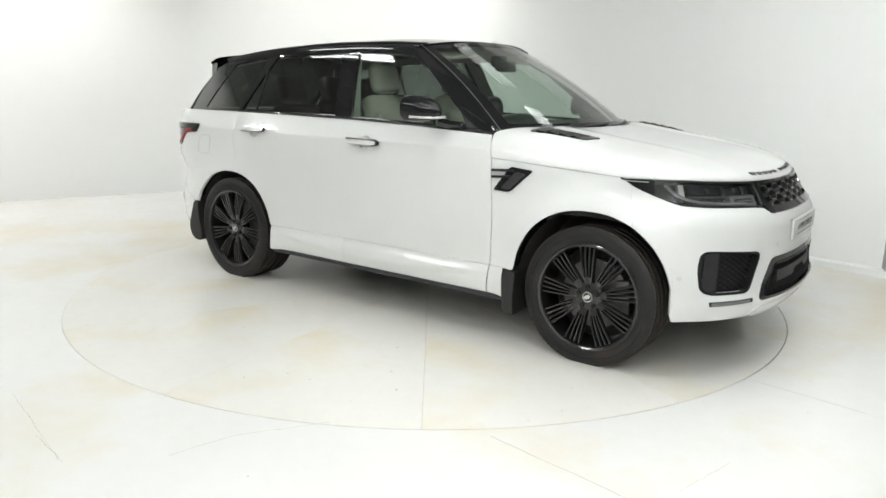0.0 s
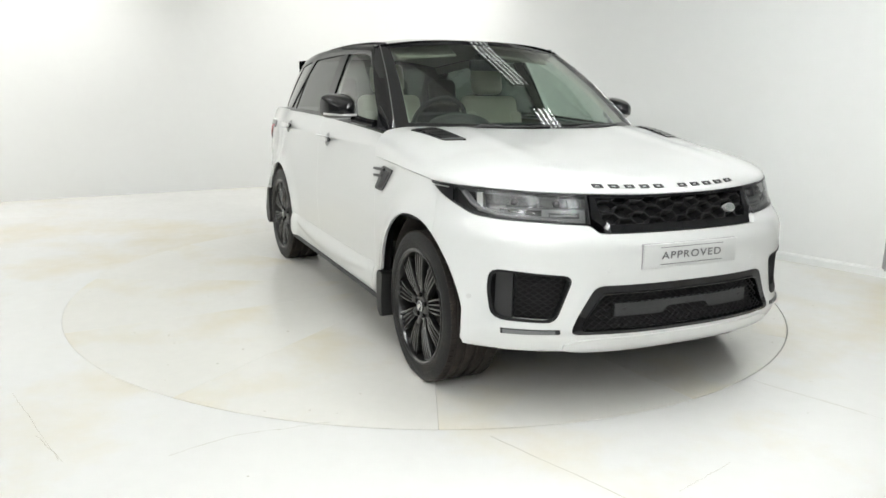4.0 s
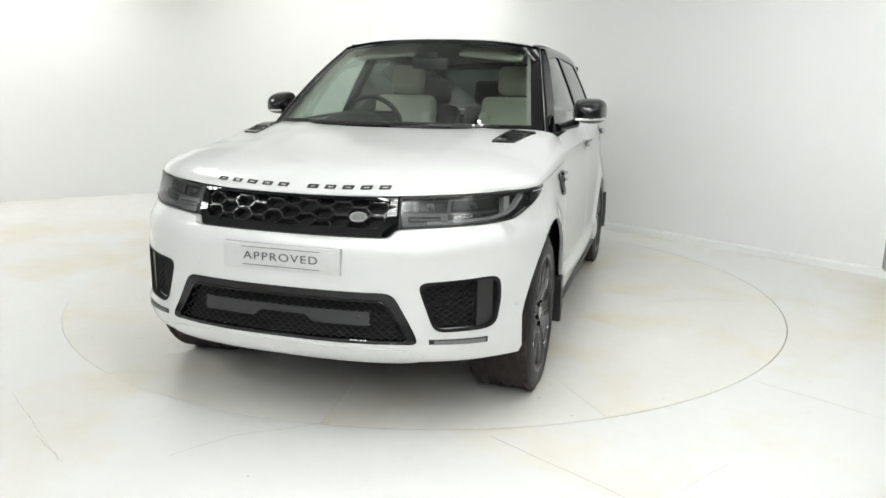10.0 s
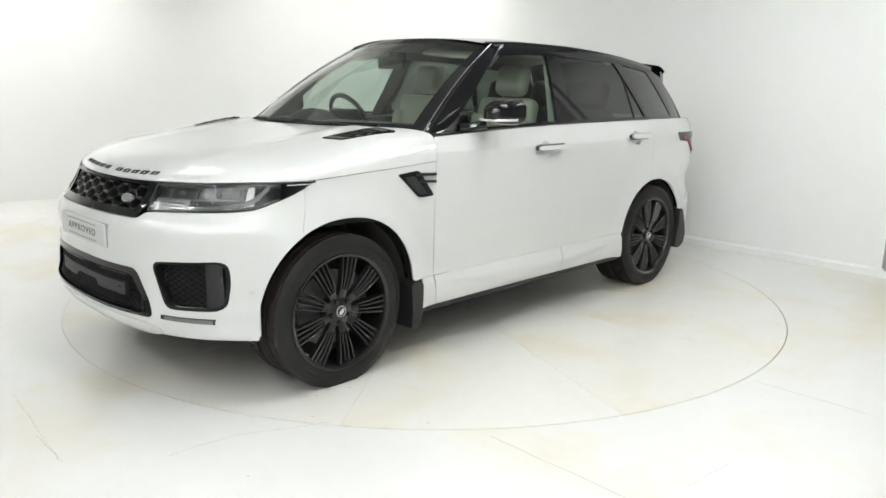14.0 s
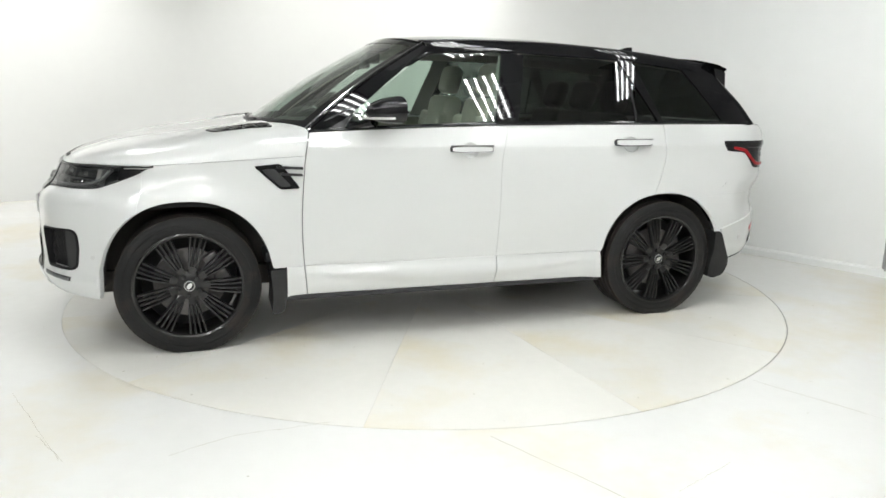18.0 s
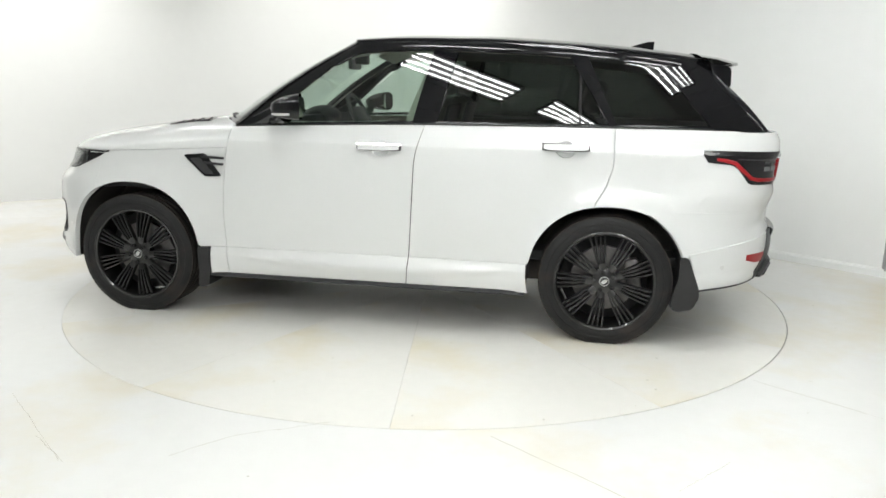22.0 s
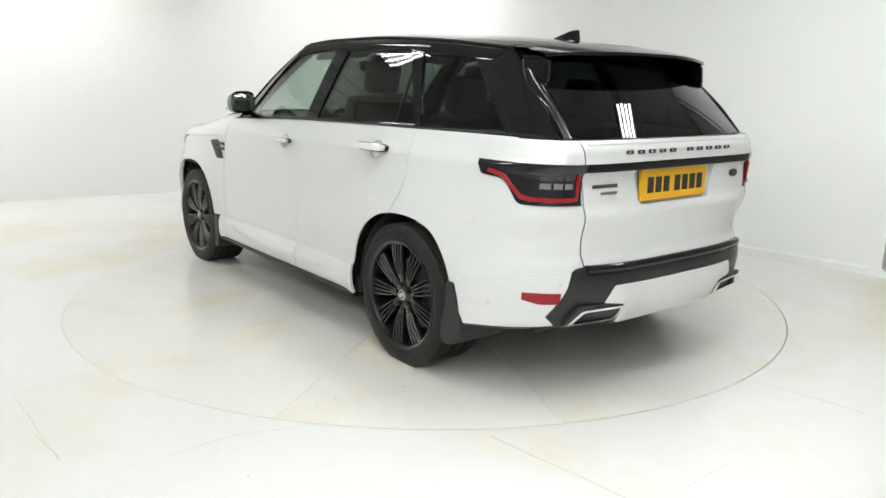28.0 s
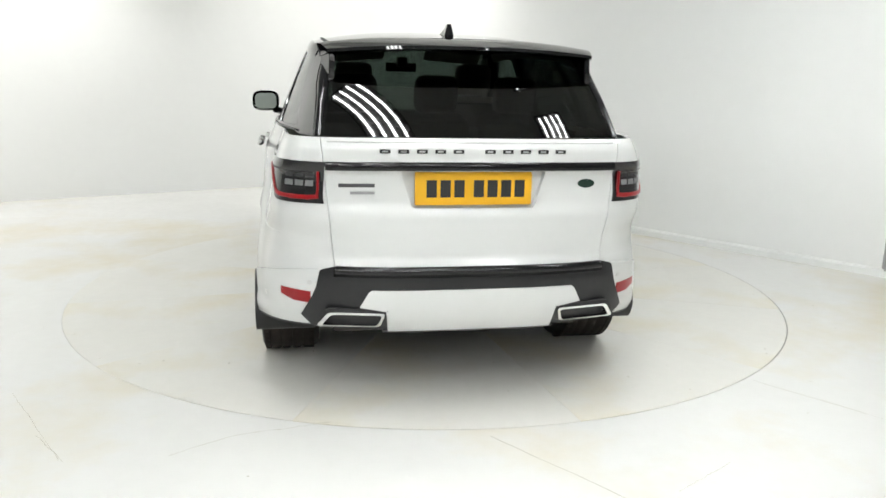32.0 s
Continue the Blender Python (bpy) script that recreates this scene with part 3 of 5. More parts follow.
bm = panel(lambda z: s_side(mid_edge(z)) + SG, lambda z: s_side(-1.008 - 0.012 * max(0.0, (0.40 - z) / 0.1) ** 2), lambda s: SILL_LO, lambda s: MOULD - 0.0014, 44, 20, 0.002)
both("door_moulding", bm, WHITE, car)
polish(fd)
polish(rd)
# rear quarter: over the arch and round to the tail lamp and tailgate


def quarter_lo(s):
    x = skin(s, 0.7).x
    return arch_z(x, ARCH_R, 0.46) if x > -1.9 else max(arch_z(x, ARCH_R, 0.30), lerp(0.545, 0.64, min(1, max(0, (-1.9 - x) / 0.4))))


bm = panel(lambda z: s_side(rear_edge(z)) + SG, lambda z: s_tail(lerp(0.615, 0.67, max(0, min(1, (z - 0.66) / 0.57))), z) - SG * 2, quarter_lo, lambda s: belt(sx(s)) if s < 2.2 else lerp(belt(sx(s)), 1.232, 1), 64, 36)
both("rear_quarter", bm, WHITE, car)

# ---- bonnet ----
bonnet_mid = curve([(0.80, 1.240), (1.05, 1.229), (1.25, 1.204), (1.41, 1.181), (1.65, 1.148), (1.9, 1.110), (2.05, 1.076), (2.17, 1.037)])
HOOD_A, HOOD_B = 0.556, 0.962


def bonnet_z(x, y):
    r = (max(0, (x - XS) / HOOD_A) ** 2.2 + (abs(y) / HOOD_B) ** 2.2) ** (1 / 2.2) if x > XS else abs(y) / HOOD_B
    e = hood_seam(x) if x < 1.62 else 0.997 + 0.027 * min(1, (abs(y) / 0.85) ** 2)
    ribs = 0.006 * math.exp(-((abs(y) - 0.52) / 0.05) ** 2) * max(0, min(1, (2.1 - x) / 0.5))
    return e + (bonnet_mid(x) - e) * max(0.0, 1 - min(1, r) ** lerp(12, 5, min(1, max(0, (x - 0.8) / 0.7)))) ** 0.5 + ribs


def cowl_x(y):
    return 1.10 - 0.31 * (abs(y) / 0.90) ** 2.6


def bonnet(u, v, d=0.0):
    k = v * 2 - 1
    k = math.copysign(1 - (1 - abs(k)) ** 1.6, k)
    y = k * HOOD_B
    front = XS + HOOD_A * max(0.0, 1 - abs(k) ** 2.2) ** (1 / 2.2)
    rear = max(cowl_x(y), front_edge(bonnet_z(0.83, y)) + 0.004)
    x = lerp(rear, front, 1 - (1 - u) ** 1.5)
    return Vector((x, y, bonnet_z(x, y) + d))


bm = bmesh.new()
grid(bm, bonnet, 44, 56)
flange(bm, 0.02, Vector((0, 0, 0.5)))
hood = part("bonnet", bm, WHITE, car)

# ---- front bumper with its three openings ----
LOWER = rounded([(-0.475, 0.622), (0.475, 0.622), (0.587, 0.416), (-0.587, 0.416)], 0.035)
FOG = rounded([(0.574, 0.666), (0.866, 0.684), (0.872, 0.60), (0.854, 0.462), (0.641, 0.463)], 0.04)
FOGR = [(-y, z) for y, z in FOG[::-1]]
lamp_lo_y = curve([(0.0, 0.846), (0.41, 0.846), (0.47, 0.876), (0.60, 0.884), (0.80, 0.893), (0.86, 0.897)])
lamp_lo_x = curve([(1.60, 1.022), (1.68, 0.985), (1.80, 0.935), (1.887, 0.902), (1.95, 0.895)])


def lamp_lo(s):
    p = skin(s, 0.93)
    return lamp_lo_x(p.x) if p.x < 1.95 else lamp_lo_y(abs(p.y))


def bumper_hi(s):
    return lamp_lo(s) - 0.002


def bumper_lo(s):
    p = skin(s, 0.5)
    x = p.x
    if x > 1.93:
        return 0.322 - 0.004 * max(0, 1 - abs(p.y) / 0.62)
    return max(arch_z(x, ARCH_F, 0.322), 0.322 + 0.03 * max(0, min(1, (1.95 - x) / 0.04)) ** 2)


bm = bmesh.new()
sb = s_nose_x(1.70 + 0.0012, 0.7)
ZN = 60


def bump(u, v):
    s = (u * 2 - 1) * sb
    lo, hi = bumper_lo(s), bumper_hi(s)
    return skin(s, lerp(lo, hi, v))


grid(bm, bump, 190, ZN)
snap_cut(bm, [(LOWER, nose), (FOG, nose), (FOGR, nose)], lambda c: (c.y, c.z) if c.x > 1.85 else (9, 9))
flange(bm, 0.03)
bumper = part("front_bumper", bm, WHITE, car)

# ---- tailgate, rear bumper ----
gate_side = lambda z: lerp(0.612, 0.667, max(0, min(1, (z - 0.66) / 0.57)))
bm = panel(lambda z: s_tail(gate_side(z), z) + SG, lambda z: 6 - s_tail(gate_side(z), z) - SG, lambda s: 0.672, lambda s: 1.232, 90, 60)
RECESS = rounded([(0.338, 1.094), (-0.338, 1.094), (-0.285, 0.922), (0.285, 0.922)], 0.02)
snap_cut(bm, [(RECESS, tail)], lambda c: (c.y, c.z) if c.x < -2.2 else (9, 9))
tailgate = part("tailgate", bm, WHITE, car)
bm = bmesh.new()


def rear_low(s):
    p = skin(s, 0.55)
    x = p.x
    return lerp(0.352, 0.392, min(1, max(0, (-1.92 - x) / 0.45)))


def rear_high(s):
    x = skin(s, 0.6).x
    return lerp(0.543, 0.668, min(1, max(0, (-1.9 - x) / 0.55)))


def rear_skin(u, v, d=0.009):
    s = lerp(s_tail_x(-1.95, 0.5), 6 - s_tail_x(-1.95, 0.5), u)
    z = lerp(rear_low(s), rear_high(s), v)
    e = s_tail_x(lerp(-1.988, -1.916, (z - 0.36) / 0.18), 0.5)
    return skin(lerp(e, 6 - e, u), z, d)


grid(bm, rear_skin, 100, 16)
flange(bm, 0.03)
rear_bumper = part("rear_bumper", bm, WHITE, car)
for a, b in ((0.0, 0.30), (0.70, 1.0)):
    bm = bmesh.new()
    grid(bm, lambda u, v: rear_skin(lerp(a, b, u), 0.02, 0.001) - Vector((0, 0, 0.020 * v)), 30, 2)
    part("bumper_edge", bm, TRIM, rear_bumper, "black plastic lower edge")

# dark shell under the panels, added to block light and keep gaps black
bm = bmesh.new()
grid(bm, lambda u, v: skin(u * 6, lerp(0.41 if abs(skin(u * 6, 0.7).x) > 1.93 else 0.30, 1.0, v), -0.05) if abs(abs(skin(u * 6, 0.7).x) - AXLE) > 0.47 else skin(u * 6, lerp(0.80, 1.0, v), -0.05), 160, 8, close_u=True)
part("inner_shell", bm, MESHBLACK, car)
bm = bmesh.new()
box(bm, -2.12, 2.05, -0.62, 0.62, 0.27, 0.40, 0.02)
box(bm, -0.99, 0.98, -0.93, 0.93, 0.262, 0.36, 0.02)
part("underbody", bm, DARK, car)

# sills
bm = bmesh.new()
grid(bm, lambda u, v: Vector((lerp(0.985, -1.005, u), [0.94, 0.985, 0.99, 0.95, 0.88][round(v * 4)], [0.30, 0.286, 0.268, 0.252, 0.255][round(v * 4)])), 8, 4)
both("sill_trim", bm, TRIM, car, "black plastic sill edge")

# wheel-arch liners
for cx, arch in ((AXLE, ARCH_F), (-AXLE, ARCH_R)):
    bm = bmesh.new()
    grid(bm, lambda u, v: Vector((cx + math.cos(lerp(-0.08, math.pi + 0.08, u)) * (arch[2] + 0.006), lerp(0.935, 0.60, v), arch[1] + math.sin(lerp(-0.08, math.pi + 0.08, u)) * (arch[3] + 0.006))), 30, 4)
    grid(bm, lambda u, v: Vector((cx + math.cos(lerp(-0.08, math.pi + 0.08, u)) * (arch[2] + 0.006) * v, 0.60, arch[1] + math.sin(lerp(-0.08, math.pi + 0.08, u)) * (arch[3] + 0.006) * v)), 30, 3)
    both("arch_liner", bm, DARK, car)


# ---- greenhouse ----
def green_y(x, z):
    h = z - 1.235
    y = 0.8975 - 0.374 * h - 0.149 * h * h - 0.0146 * (x + 0.45) ** 2
    if x < -1.132:
        y -= 0.145 * (1 - 0.31 * max(0.0, h)) * ((-1.132 - x) / 1.118) ** 2
    if x > 0.0:
        y -= 0.05 * (x / 0.86) ** 2
    return y


def green(x, z, d=0.0):
    return Vector((x, green_y(x, z) + d * 0.905, z + d * 0.42))


def row_span(poly, z):
    xs = []
    for i, a in enumerate(poly):
        b = poly[i - 1]
        if abs(a[1] - b[1]) > 1e-9 and min(a[1], b[1]) - 1e-9 <= z <= max(a[1], b[1]) + 1e-9:
            xs.append(a[0] + (b[0] - a[0]) * (z - a[1]) / (b[1] - a[1]))
    return min(xs), max(xs)


def sheet(bm, poly, d0, d1, nx=24, nz=26):
    """A curved pane of the side glass surface, within an outline of (x, z)."""
    lo, hi = min(p[1] for p in poly) + 1e-5, max(p[1] for p in poly) - 1e-5

    def at(u, v, d):
        z = lerp(lo, hi, u)
        a, b = row_span(poly, z)
        return green(lerp(a, b, v), z, d)
    f = grid(bm, lambda u, v: at(u, v, d1), nz, nx)
    if d0 is None:
        return
    g = grid(bm, lambda u, v: at(u, v, d0), nz, nx)
    loop = [(i, 0) for i in range(nz + 1)] + [(nz, j) for j in range(1, nx + 1)] + [(i, nx) for i in range(nz - 1, -1, -1)] + [(0, j) for j in range(nx - 1, 0, -1)]
    for (i, j), (k, l) in zip(loop, loop[1:] + loop[:1]):
        bm.faces.new((f[i][j], g[i][j], g[k][l], f[k][l]))


def green_glass(name, poly, material, label, d=0.0):
    bm = bmesh.new()
    sheet(bm, rounded(poly, 0.03), None, d)
    both(name, bm, material, car, label)


green_glass("front_window", [(0.735, 1.185), (0.29, 1.487), (0.17, 1.578), (0.05, 1.640), (-0.12, 1.655), (-0.44, 1.660), (-0.33, 1.215)], CLEAR, "clear front door glass", -0.004)
green_glass("rear_window", [(-0.50, 1.655), (-1.22, 1.632), (-1.475, 1.235), (-0.40, 1.22)], PRIVACY, "dark tinted rear door glass", -0.003)
green_glass("quarter_window", [(-1.27, 1.626), (-1.72, 1.592), (-2.05, 1.23), (-1.475, 1.235)], PRIVACY, "dark tinted quarter glass", -0.003)


def green_trim(name, poly, label="", material=GLOSSBLACK, d=(-0.02, 0.004), step=0.1):
    bm = bmesh.new()
    if max(p[1] for p in poly) - min(p[1] for p in poly) > 0.2:
        sheet(bm, poly, d[0], d[1], 10)
    else:
        slab(bm, split(poly, step), green, d)
    both(name, bm, material, car, label)


green_trim("b_pillar", [(-0.400, 1.662), (-0.548, 1.658), (-0.448, 1.225), (-0.305, 1.222)])
green_trim("c_pillar", [(-1.195, 1.640), (-1.300, 1.634), (-1.488, 1.235), (-1.452, 1.235)])
green_trim("quarter_bar", [(-1.255, 1.640), (-1.268, 1.640), (-1.280, 1.235), (-1.268, 1.235)], "", MESHBLACK, (-0.010, 0.002))


def along(pts, u):
    """A smooth line through plan points, u from 0 to 1."""
    k = [i / (len(pts) - 1) for i in range(len(pts))]
    return curve(list(zip(k, [p[0] for p in pts])))(u), curve(list(zip(k, [p[1] for p in pts])))(u)


def green_strip(name, hi, lo, crown, label="", material=GLOSSBLACK, n=56):
    """A crowned moulding between two lines on the side of the cabin."""
    bm = bmesh.new()

    def at(u, v):
        (x0, z0), (x1, z1) = along(lo, u), along(hi, u)
        return green(lerp(x0, x1, v), lerp(z0, z1, v), 0.002 + crown * math.sin(math.pi * v))
    grid(bm, at, n, 5)
    flange(bm, 0.02, Vector((0, 0, 1.4)))
    both(name, bm, material, car, label)


RAIL_HI = [(0.25, 1.545), (0.14, 1.630), (0.02, 1.706), (-0.20, 1.714), (-0.45, 1.716), (-0.85, 1.706), (-1.25, 1.690), (-1.60, 1.656), (-1.86, 1.626)]
RAIL_LO = [(0.18, 1.566), (0.12, 1.602), (0.05, 1.636), (-0.12, 1.651), (-0.45, 1.658), (-0.85, 1.648), (-1.25, 1.630), (-1.58, 1.600), (-1.80, 1.577)]
d_edge = curve([(1.226, -2.285), (1.36, -2.18), (1.50, -2.02), (1.604, -1.965), (1.64, -1.950)])
D_Z = [1.632, 1.58, 1.52, 1.46, 1.40, 1.34, 1.28, 1.228]
green_strip("d_pillar", [(d_edge(z), z) for z in D_Z], [(lerp(-1.665, -2.030, (1.632 - z) / 0.404), z) for z in D_Z], 0.0015)
green_strip("window_top_rail", RAIL_HI, RAIL_LO, 0.006)
WAIST_X = [0.80, 0.60, 0.35, 0.10, -0.38, -0.9, -1.42, -1.8, -2.05, -2.28]
green_strip("waist_rail", [(x, belt(x) + 0.019) for x in WAIST_X], [(x, belt(x) + 0.001) for x in WAIST_X], 0.002)
green_trim("mirror_quarter", [(0.83, 1.185), (0.60, 1.205), (0.50, 1.340), (0.57, 1.318)], "black mirror triangle", SATIN)

# windscreen and A-pillars
def wind(u, v, d=0.0):
    """u from the base to the top, v from the car's right edge to its left."""
    k = v * 2 - 1
    b = Vector((1.115 - 0.305 * abs(k) ** 2.4, 0.840 * k, 1.195 + 0.005 * k * k))
    t = Vector((0.205 - 0.125 * k * k, 0.660 * k, 1.748 - 0.048 * k * k))
    bow = 0.028 * math.sin(math.pi * u)
    return b.lerp(t, u) + Vector((0.5, 0, 0.86)) * (bow + d)


bm = bmesh.new()
grid(bm, wind, 12, 20)
part("windscreen", bm, CLEAR, car, "clear green-tinted windscreen")
bm = bmesh.new()
grid(bm, lambda u, v: wind(u * 0.11 - 0.03, v, 0.002), 2, 20)
grid(bm, lambda u, v: wind(0.94 + u * 0.058, v, 0.002), 2, 20)
for a, b in ((-0.012, 0.040), (0.960, 1.012)):
    grid(bm, lambda u, v: wind(u, lerp(a, b, v), 0.002), 12, 2)
part("windscreen_border", bm, GLOSSBLACK, car, "black border of the windscreen")

bm = bmesh.new()
edge = [wind(u, 1.0, 0.003) for u in [k / 12 for k in range(13)]]
win_edge = curve([(0.05, 1.665), (0.18, 1.585), (0.29, 1.495), (0.735, 1.192), (0.86, 1.175)])
xs_edge = [lerp(0.86, 0.06, k / 12) for k in range(13)]
rows = []
for k in range(13):
    a = edge[k] + Vector((0, 0.004, 0))
    q = green(xs_edge[k], win_edge(xs_edge[k]), 0.006)
    mid = (a + q) / 2 + Vector((0.002, 0.004, 0.002))
    rows.append([bm.verts.new(p) for p in (a - Vector((0.03, 0.03, 0.02)), a, mid, q, q - Vector((0.0, 0.04, 0)))])
for r0, r1 in zip(rows, rows[1:]):
    for j in range(4):
        bm.faces.new((r0[j], r1[j], r1[j + 1], r0[j + 1]))
both("a_pillar", bm, GLOSSBLACK, car)

# roof
roof_mid = curve([(0.21, 1.748), (0.0, 1.768), (-0.3, 1.780), (-0.7, 1.776), (-1.2, 1.750), (-1.7, 1.708), (-1.98, 1.676)])
roof_side = curve([(0.08, 1.698), (-0.2, 1.711), (-0.6, 1.711), (-1.2, 1.687), (-1.7, 1.641), (-1.98, 1.608)])


def roof(u, v, d=0.0):
    k = v * 2 - 1
    x = lerp(0.205 - 0.125 * k * k, -1.99, u)
    ye = green_y(x, roof_side(x)) + 0.004
    z = roof_side(x) + (roof_mid(x) - roof_side(x)) * (1 - abs(k) ** 2.6)
    return Vector((x, ye * k, z + d))


bm = bmesh.new()
grid(bm, roof, 36, 28)
flange(bm, 0.02, Vector((0, 0, 1.2)))
part("roof", bm, GLOSSBLACK, car, "gloss black roof")
bm = bmesh.new()
grid(bm, lambda u, v: roof(lerp(0.06, 0.90, u), lerp(0.06, 0.94, v), -0.03), 10, 10)
part("headlining", bm, HEADLINER, car)

# rear window
def rear_glass(u, v, d=0.0):
    k = v * 2 - 1
    b = Vector((-2.405 + 0.080 * abs(k) ** 2.6, 0.690 * k, 1.236))
    t = Vector((-2.015 + 0.075 * abs(k) ** 2.2, 0.606 * k, 1.640 - 0.03 * k * k))
    return b.lerp(t, u) + Vector((-0.7, 0, 0.7)) * (0.014 * math.sin(math.pi * u) + d)


bm = bmesh.new()
grid(bm, rear_glass, 10, 24)
part("rear_screen", bm, REARGLASS, car, "dark tinted rear screen")
bm = bmesh.new()


def gate_pillar(u, v):
    a, z = rear_glass(u, 0.985, 0.002), lerp(1.226, 1.610, u)
    q = green(d_edge(z) - 0.005, z, -0.001)
    return a.lerp(q, v) + Vector((-0.016, 0.010, 0.004)) * math.sin(math.pi * v)


grid(bm, gate_pillar, 24, 6)
flange(bm, 0.02, Vector((0, 0, 1.4)))
both("tailgate_pillar", bm, GLOSSBLACK, car)

# roof spoiler with its side fins
bm = bmesh.new()


def spoiler(u, v):
    """u round the blade's section, v across."""
    k = v * 2 - 1
    x0, x1 = -1.93, -2.225 + 0.12 * abs(k) ** 2.5
    sec = [(x0, 0.0), (lerp(x0, x1, 0.5), 0.004), (x1, -0.006), (x1 - 0.004, -0.020), (x1 + 0.03, -0.032), (lerp(x0, x1, 0.3), -0.055)]
    x, dz = sec[round(u * 6) % 6]
    z = 1.682 - 0.16 * (x0 - x) + dz - 0.040 * abs(k) ** 2.6
    return Vector((x, lerp(0.672, 0.598, (x0 - x) / 0.3) * k, z))


grid(bm, spoiler, 6, 30, close_u=True)
part("roof_spoiler", bm, GLOSSBLACK, car, "gloss black roof spoiler")
bm = bmesh.new()
fin = [(-1.985, 1.604), (-2.06, 1.598), (-2.108, 1.586), (-2.112, 1.570), (-2.115, 1.490), (-2.100, 1.462), (-2.075, 1.475), (-2.00, 1.545)]
slab(bm, fin, lambda p, q, d: Vector((p, 0.668 + d - (q - 1.5) * 0.06 + (p + 1.93) * 0.32, q)), (-0.014, 0.012))
bmesh.ops.bevel(bm, geom=bm.edges[:], offset=0.004, segments=2, affect="EDGES")
both("spoiler_fin", bm, GLOSSBLACK, car)
# ---- wheels ----
def lathe(bm, prof, segs=48, wobble=None):
    """Turns a profile of (radius, y) round the wheel's axle (the y axis)."""
    grid(bm, lambda u, v: Vector((prof[round(v * (len(prof) - 1))][0] * math.cos(2 * math.pi * u), prof[round(v * (len(prof) - 1))][1], prof[round(v * (len(prof) - 1))][0] * math.sin(2 * math.pi * u))), segs, len(prof) - 1, close_u=True)


def wheel(m, name="wheel"):
    """A wheel; its outer face looks along +y, the origin lies at the hub."""
    w = new(name)
    w.parent = car
    w.matrix_basis = m
    w["label"] = "black multi-spoke alloy wheel with a low tyre"
    bm = bmesh.new()
    R = WHEEL_R
    prof = [(0.285, -0.245), (0.32, -0.265), (0.352, -0.262), (R - 0.008, -0.235)]
    for k in range(4):
        y = -0.19 + k * 0.055
        prof += [(R, y - 0.019), (R, y + 0.013), (R - 0.009, y + 0.015), (R - 0.009, y + 0.023)]
    prof += [(R, 0.019), (R - 0.003, 0.022), (R - 0.012, 0.028), (0.352, 0.036), (0.335, 0.038), (0.333, 0.0355), (0.325, 0.038), (0.305, 0.036), (0.293, 0.032), (0.288, 0.024)]
    lathe(bm, prof, 72)
    for f in bm.faces:
        c = f.calc_center_median()
        f.material_index = 1 if math.hypot(c.x, c.z) > R - 0.011 and c.y < 0.018 else 0
    tyre = part("tyre", bm, RUBBER, w, "black low-profile tyre", mats=(TREADRUBBER,))
    # shoulder grooves as raised blocks
    bm = bmesh.new()
    for k in range(72):
        a = 2 * math.pi * k / 72
        for y0, y1, sk in ((0.0, 0.024, 0.02), (-0.235, -0.205, -0.02)):
            box(bm, -0.0135, 0.0135, y0, y1, R - 0.006, R + 0.0004, m=pose(0, 0, 0, 0, math.degrees(a + sk), 0))
    tagged(part("tread", bm, TREADRUBBER, tyre), kind="stuff")
    bm = bmesh.new()
    lathe(bm, [(0.292, 0.030), (0.293, 0.036), (0.287, 0.038), (0.276, 0.032), (0.268, 0.010), (0.262, -0.08), (0.258, -0.20)], 64)
    part("rim", bm, WHEELMAT, w, "gloss black rim")
    bm = bmesh.new()
    lathe(bm, [(0.0, 0.012), (0.028, 0.012), (0.038, 0.010), (0.066, 0.008), (0.078, 0.000), (0.080, -0.03), (0.04, -0.05)], 36)
    part("hub", bm, WHEELMAT, w)
    # one spoke: a solid arm at the hub that fans out into four slender ribs, shared by all nine
    bm = bmesh.new()

    def crest(rad):
        t = (rad - 0.05) / 0.226
        return 0.005 + 0.010 * math.sin(math.pi * min(1.0, t)) + 0.014 * t

    def bar_between(place, r0, r1, n, hw, deep):
        rows = []
        for i in range(n + 1):
            rad = lerp(r0, r1, i / n)
            x, h, top = place(rad), hw(rad), crest(rad)
            rows.append([bm.verts.new((x + q * h, top + e, rad)) for q, e in ((-1, -deep), (-1, -0.004), (-0.55, 0.0), (0.55, 0.0), (1, -0.004), (1, -deep))])
        for p, q in zip(rows, rows[1:]):
            for j in range(5):
                bm.faces.new((p[j], p[j + 1], q[j + 1], q[j]))
        bm.faces.new(rows[0])
        bm.faces.new(rows[-1][::-1])

    bar_between(lambda rad: 0.0, 0.045, 0.106, 6, lambda rad: lerp(0.0155, 0.0232, (rad - 0.045) / 0.061), 0.034)
    for inner, outer in ((-0.0182, -0.0420), (-0.0060, -0.0140), (0.0060, 0.0140), (0.0182, 0.0420)):
        bar_between(lambda rad: lerp(inner, outer, ((rad - 0.096) / 0.182) ** 0.75), 0.096, 0.278, 12, lambda rad: lerp(0.0050, 0.0066, (rad - 0.096) / 0.182), 0.030)
    sp = part("spoke", bm, WHEELMAT, w)
    for k in range(1, 9):
        o = sp.copy()
        scene.collection.objects.link(o)
        o.matrix_basis = pose(0, 0, 0, 0, 40 * k, 0)
    bm = bmesh.new()
    cyl(bm, 0.0125, 0.030, 6, pose(0, 0, 0, 90, 0, 0))
    nut = part("wheel_nut", bm, GLOSSBLACK, w)
    for k in range(5):
        o = nut if k == 0 else nut.copy()
        if k:
            scene.collection.objects.link(o)
        a = 2 * math.pi * k / 5 + 0.3
        o.matrix_basis = pose(0.056 * math.cos(a), 0.010, 0.056 * math.sin(a))
    bm = bmesh.new()
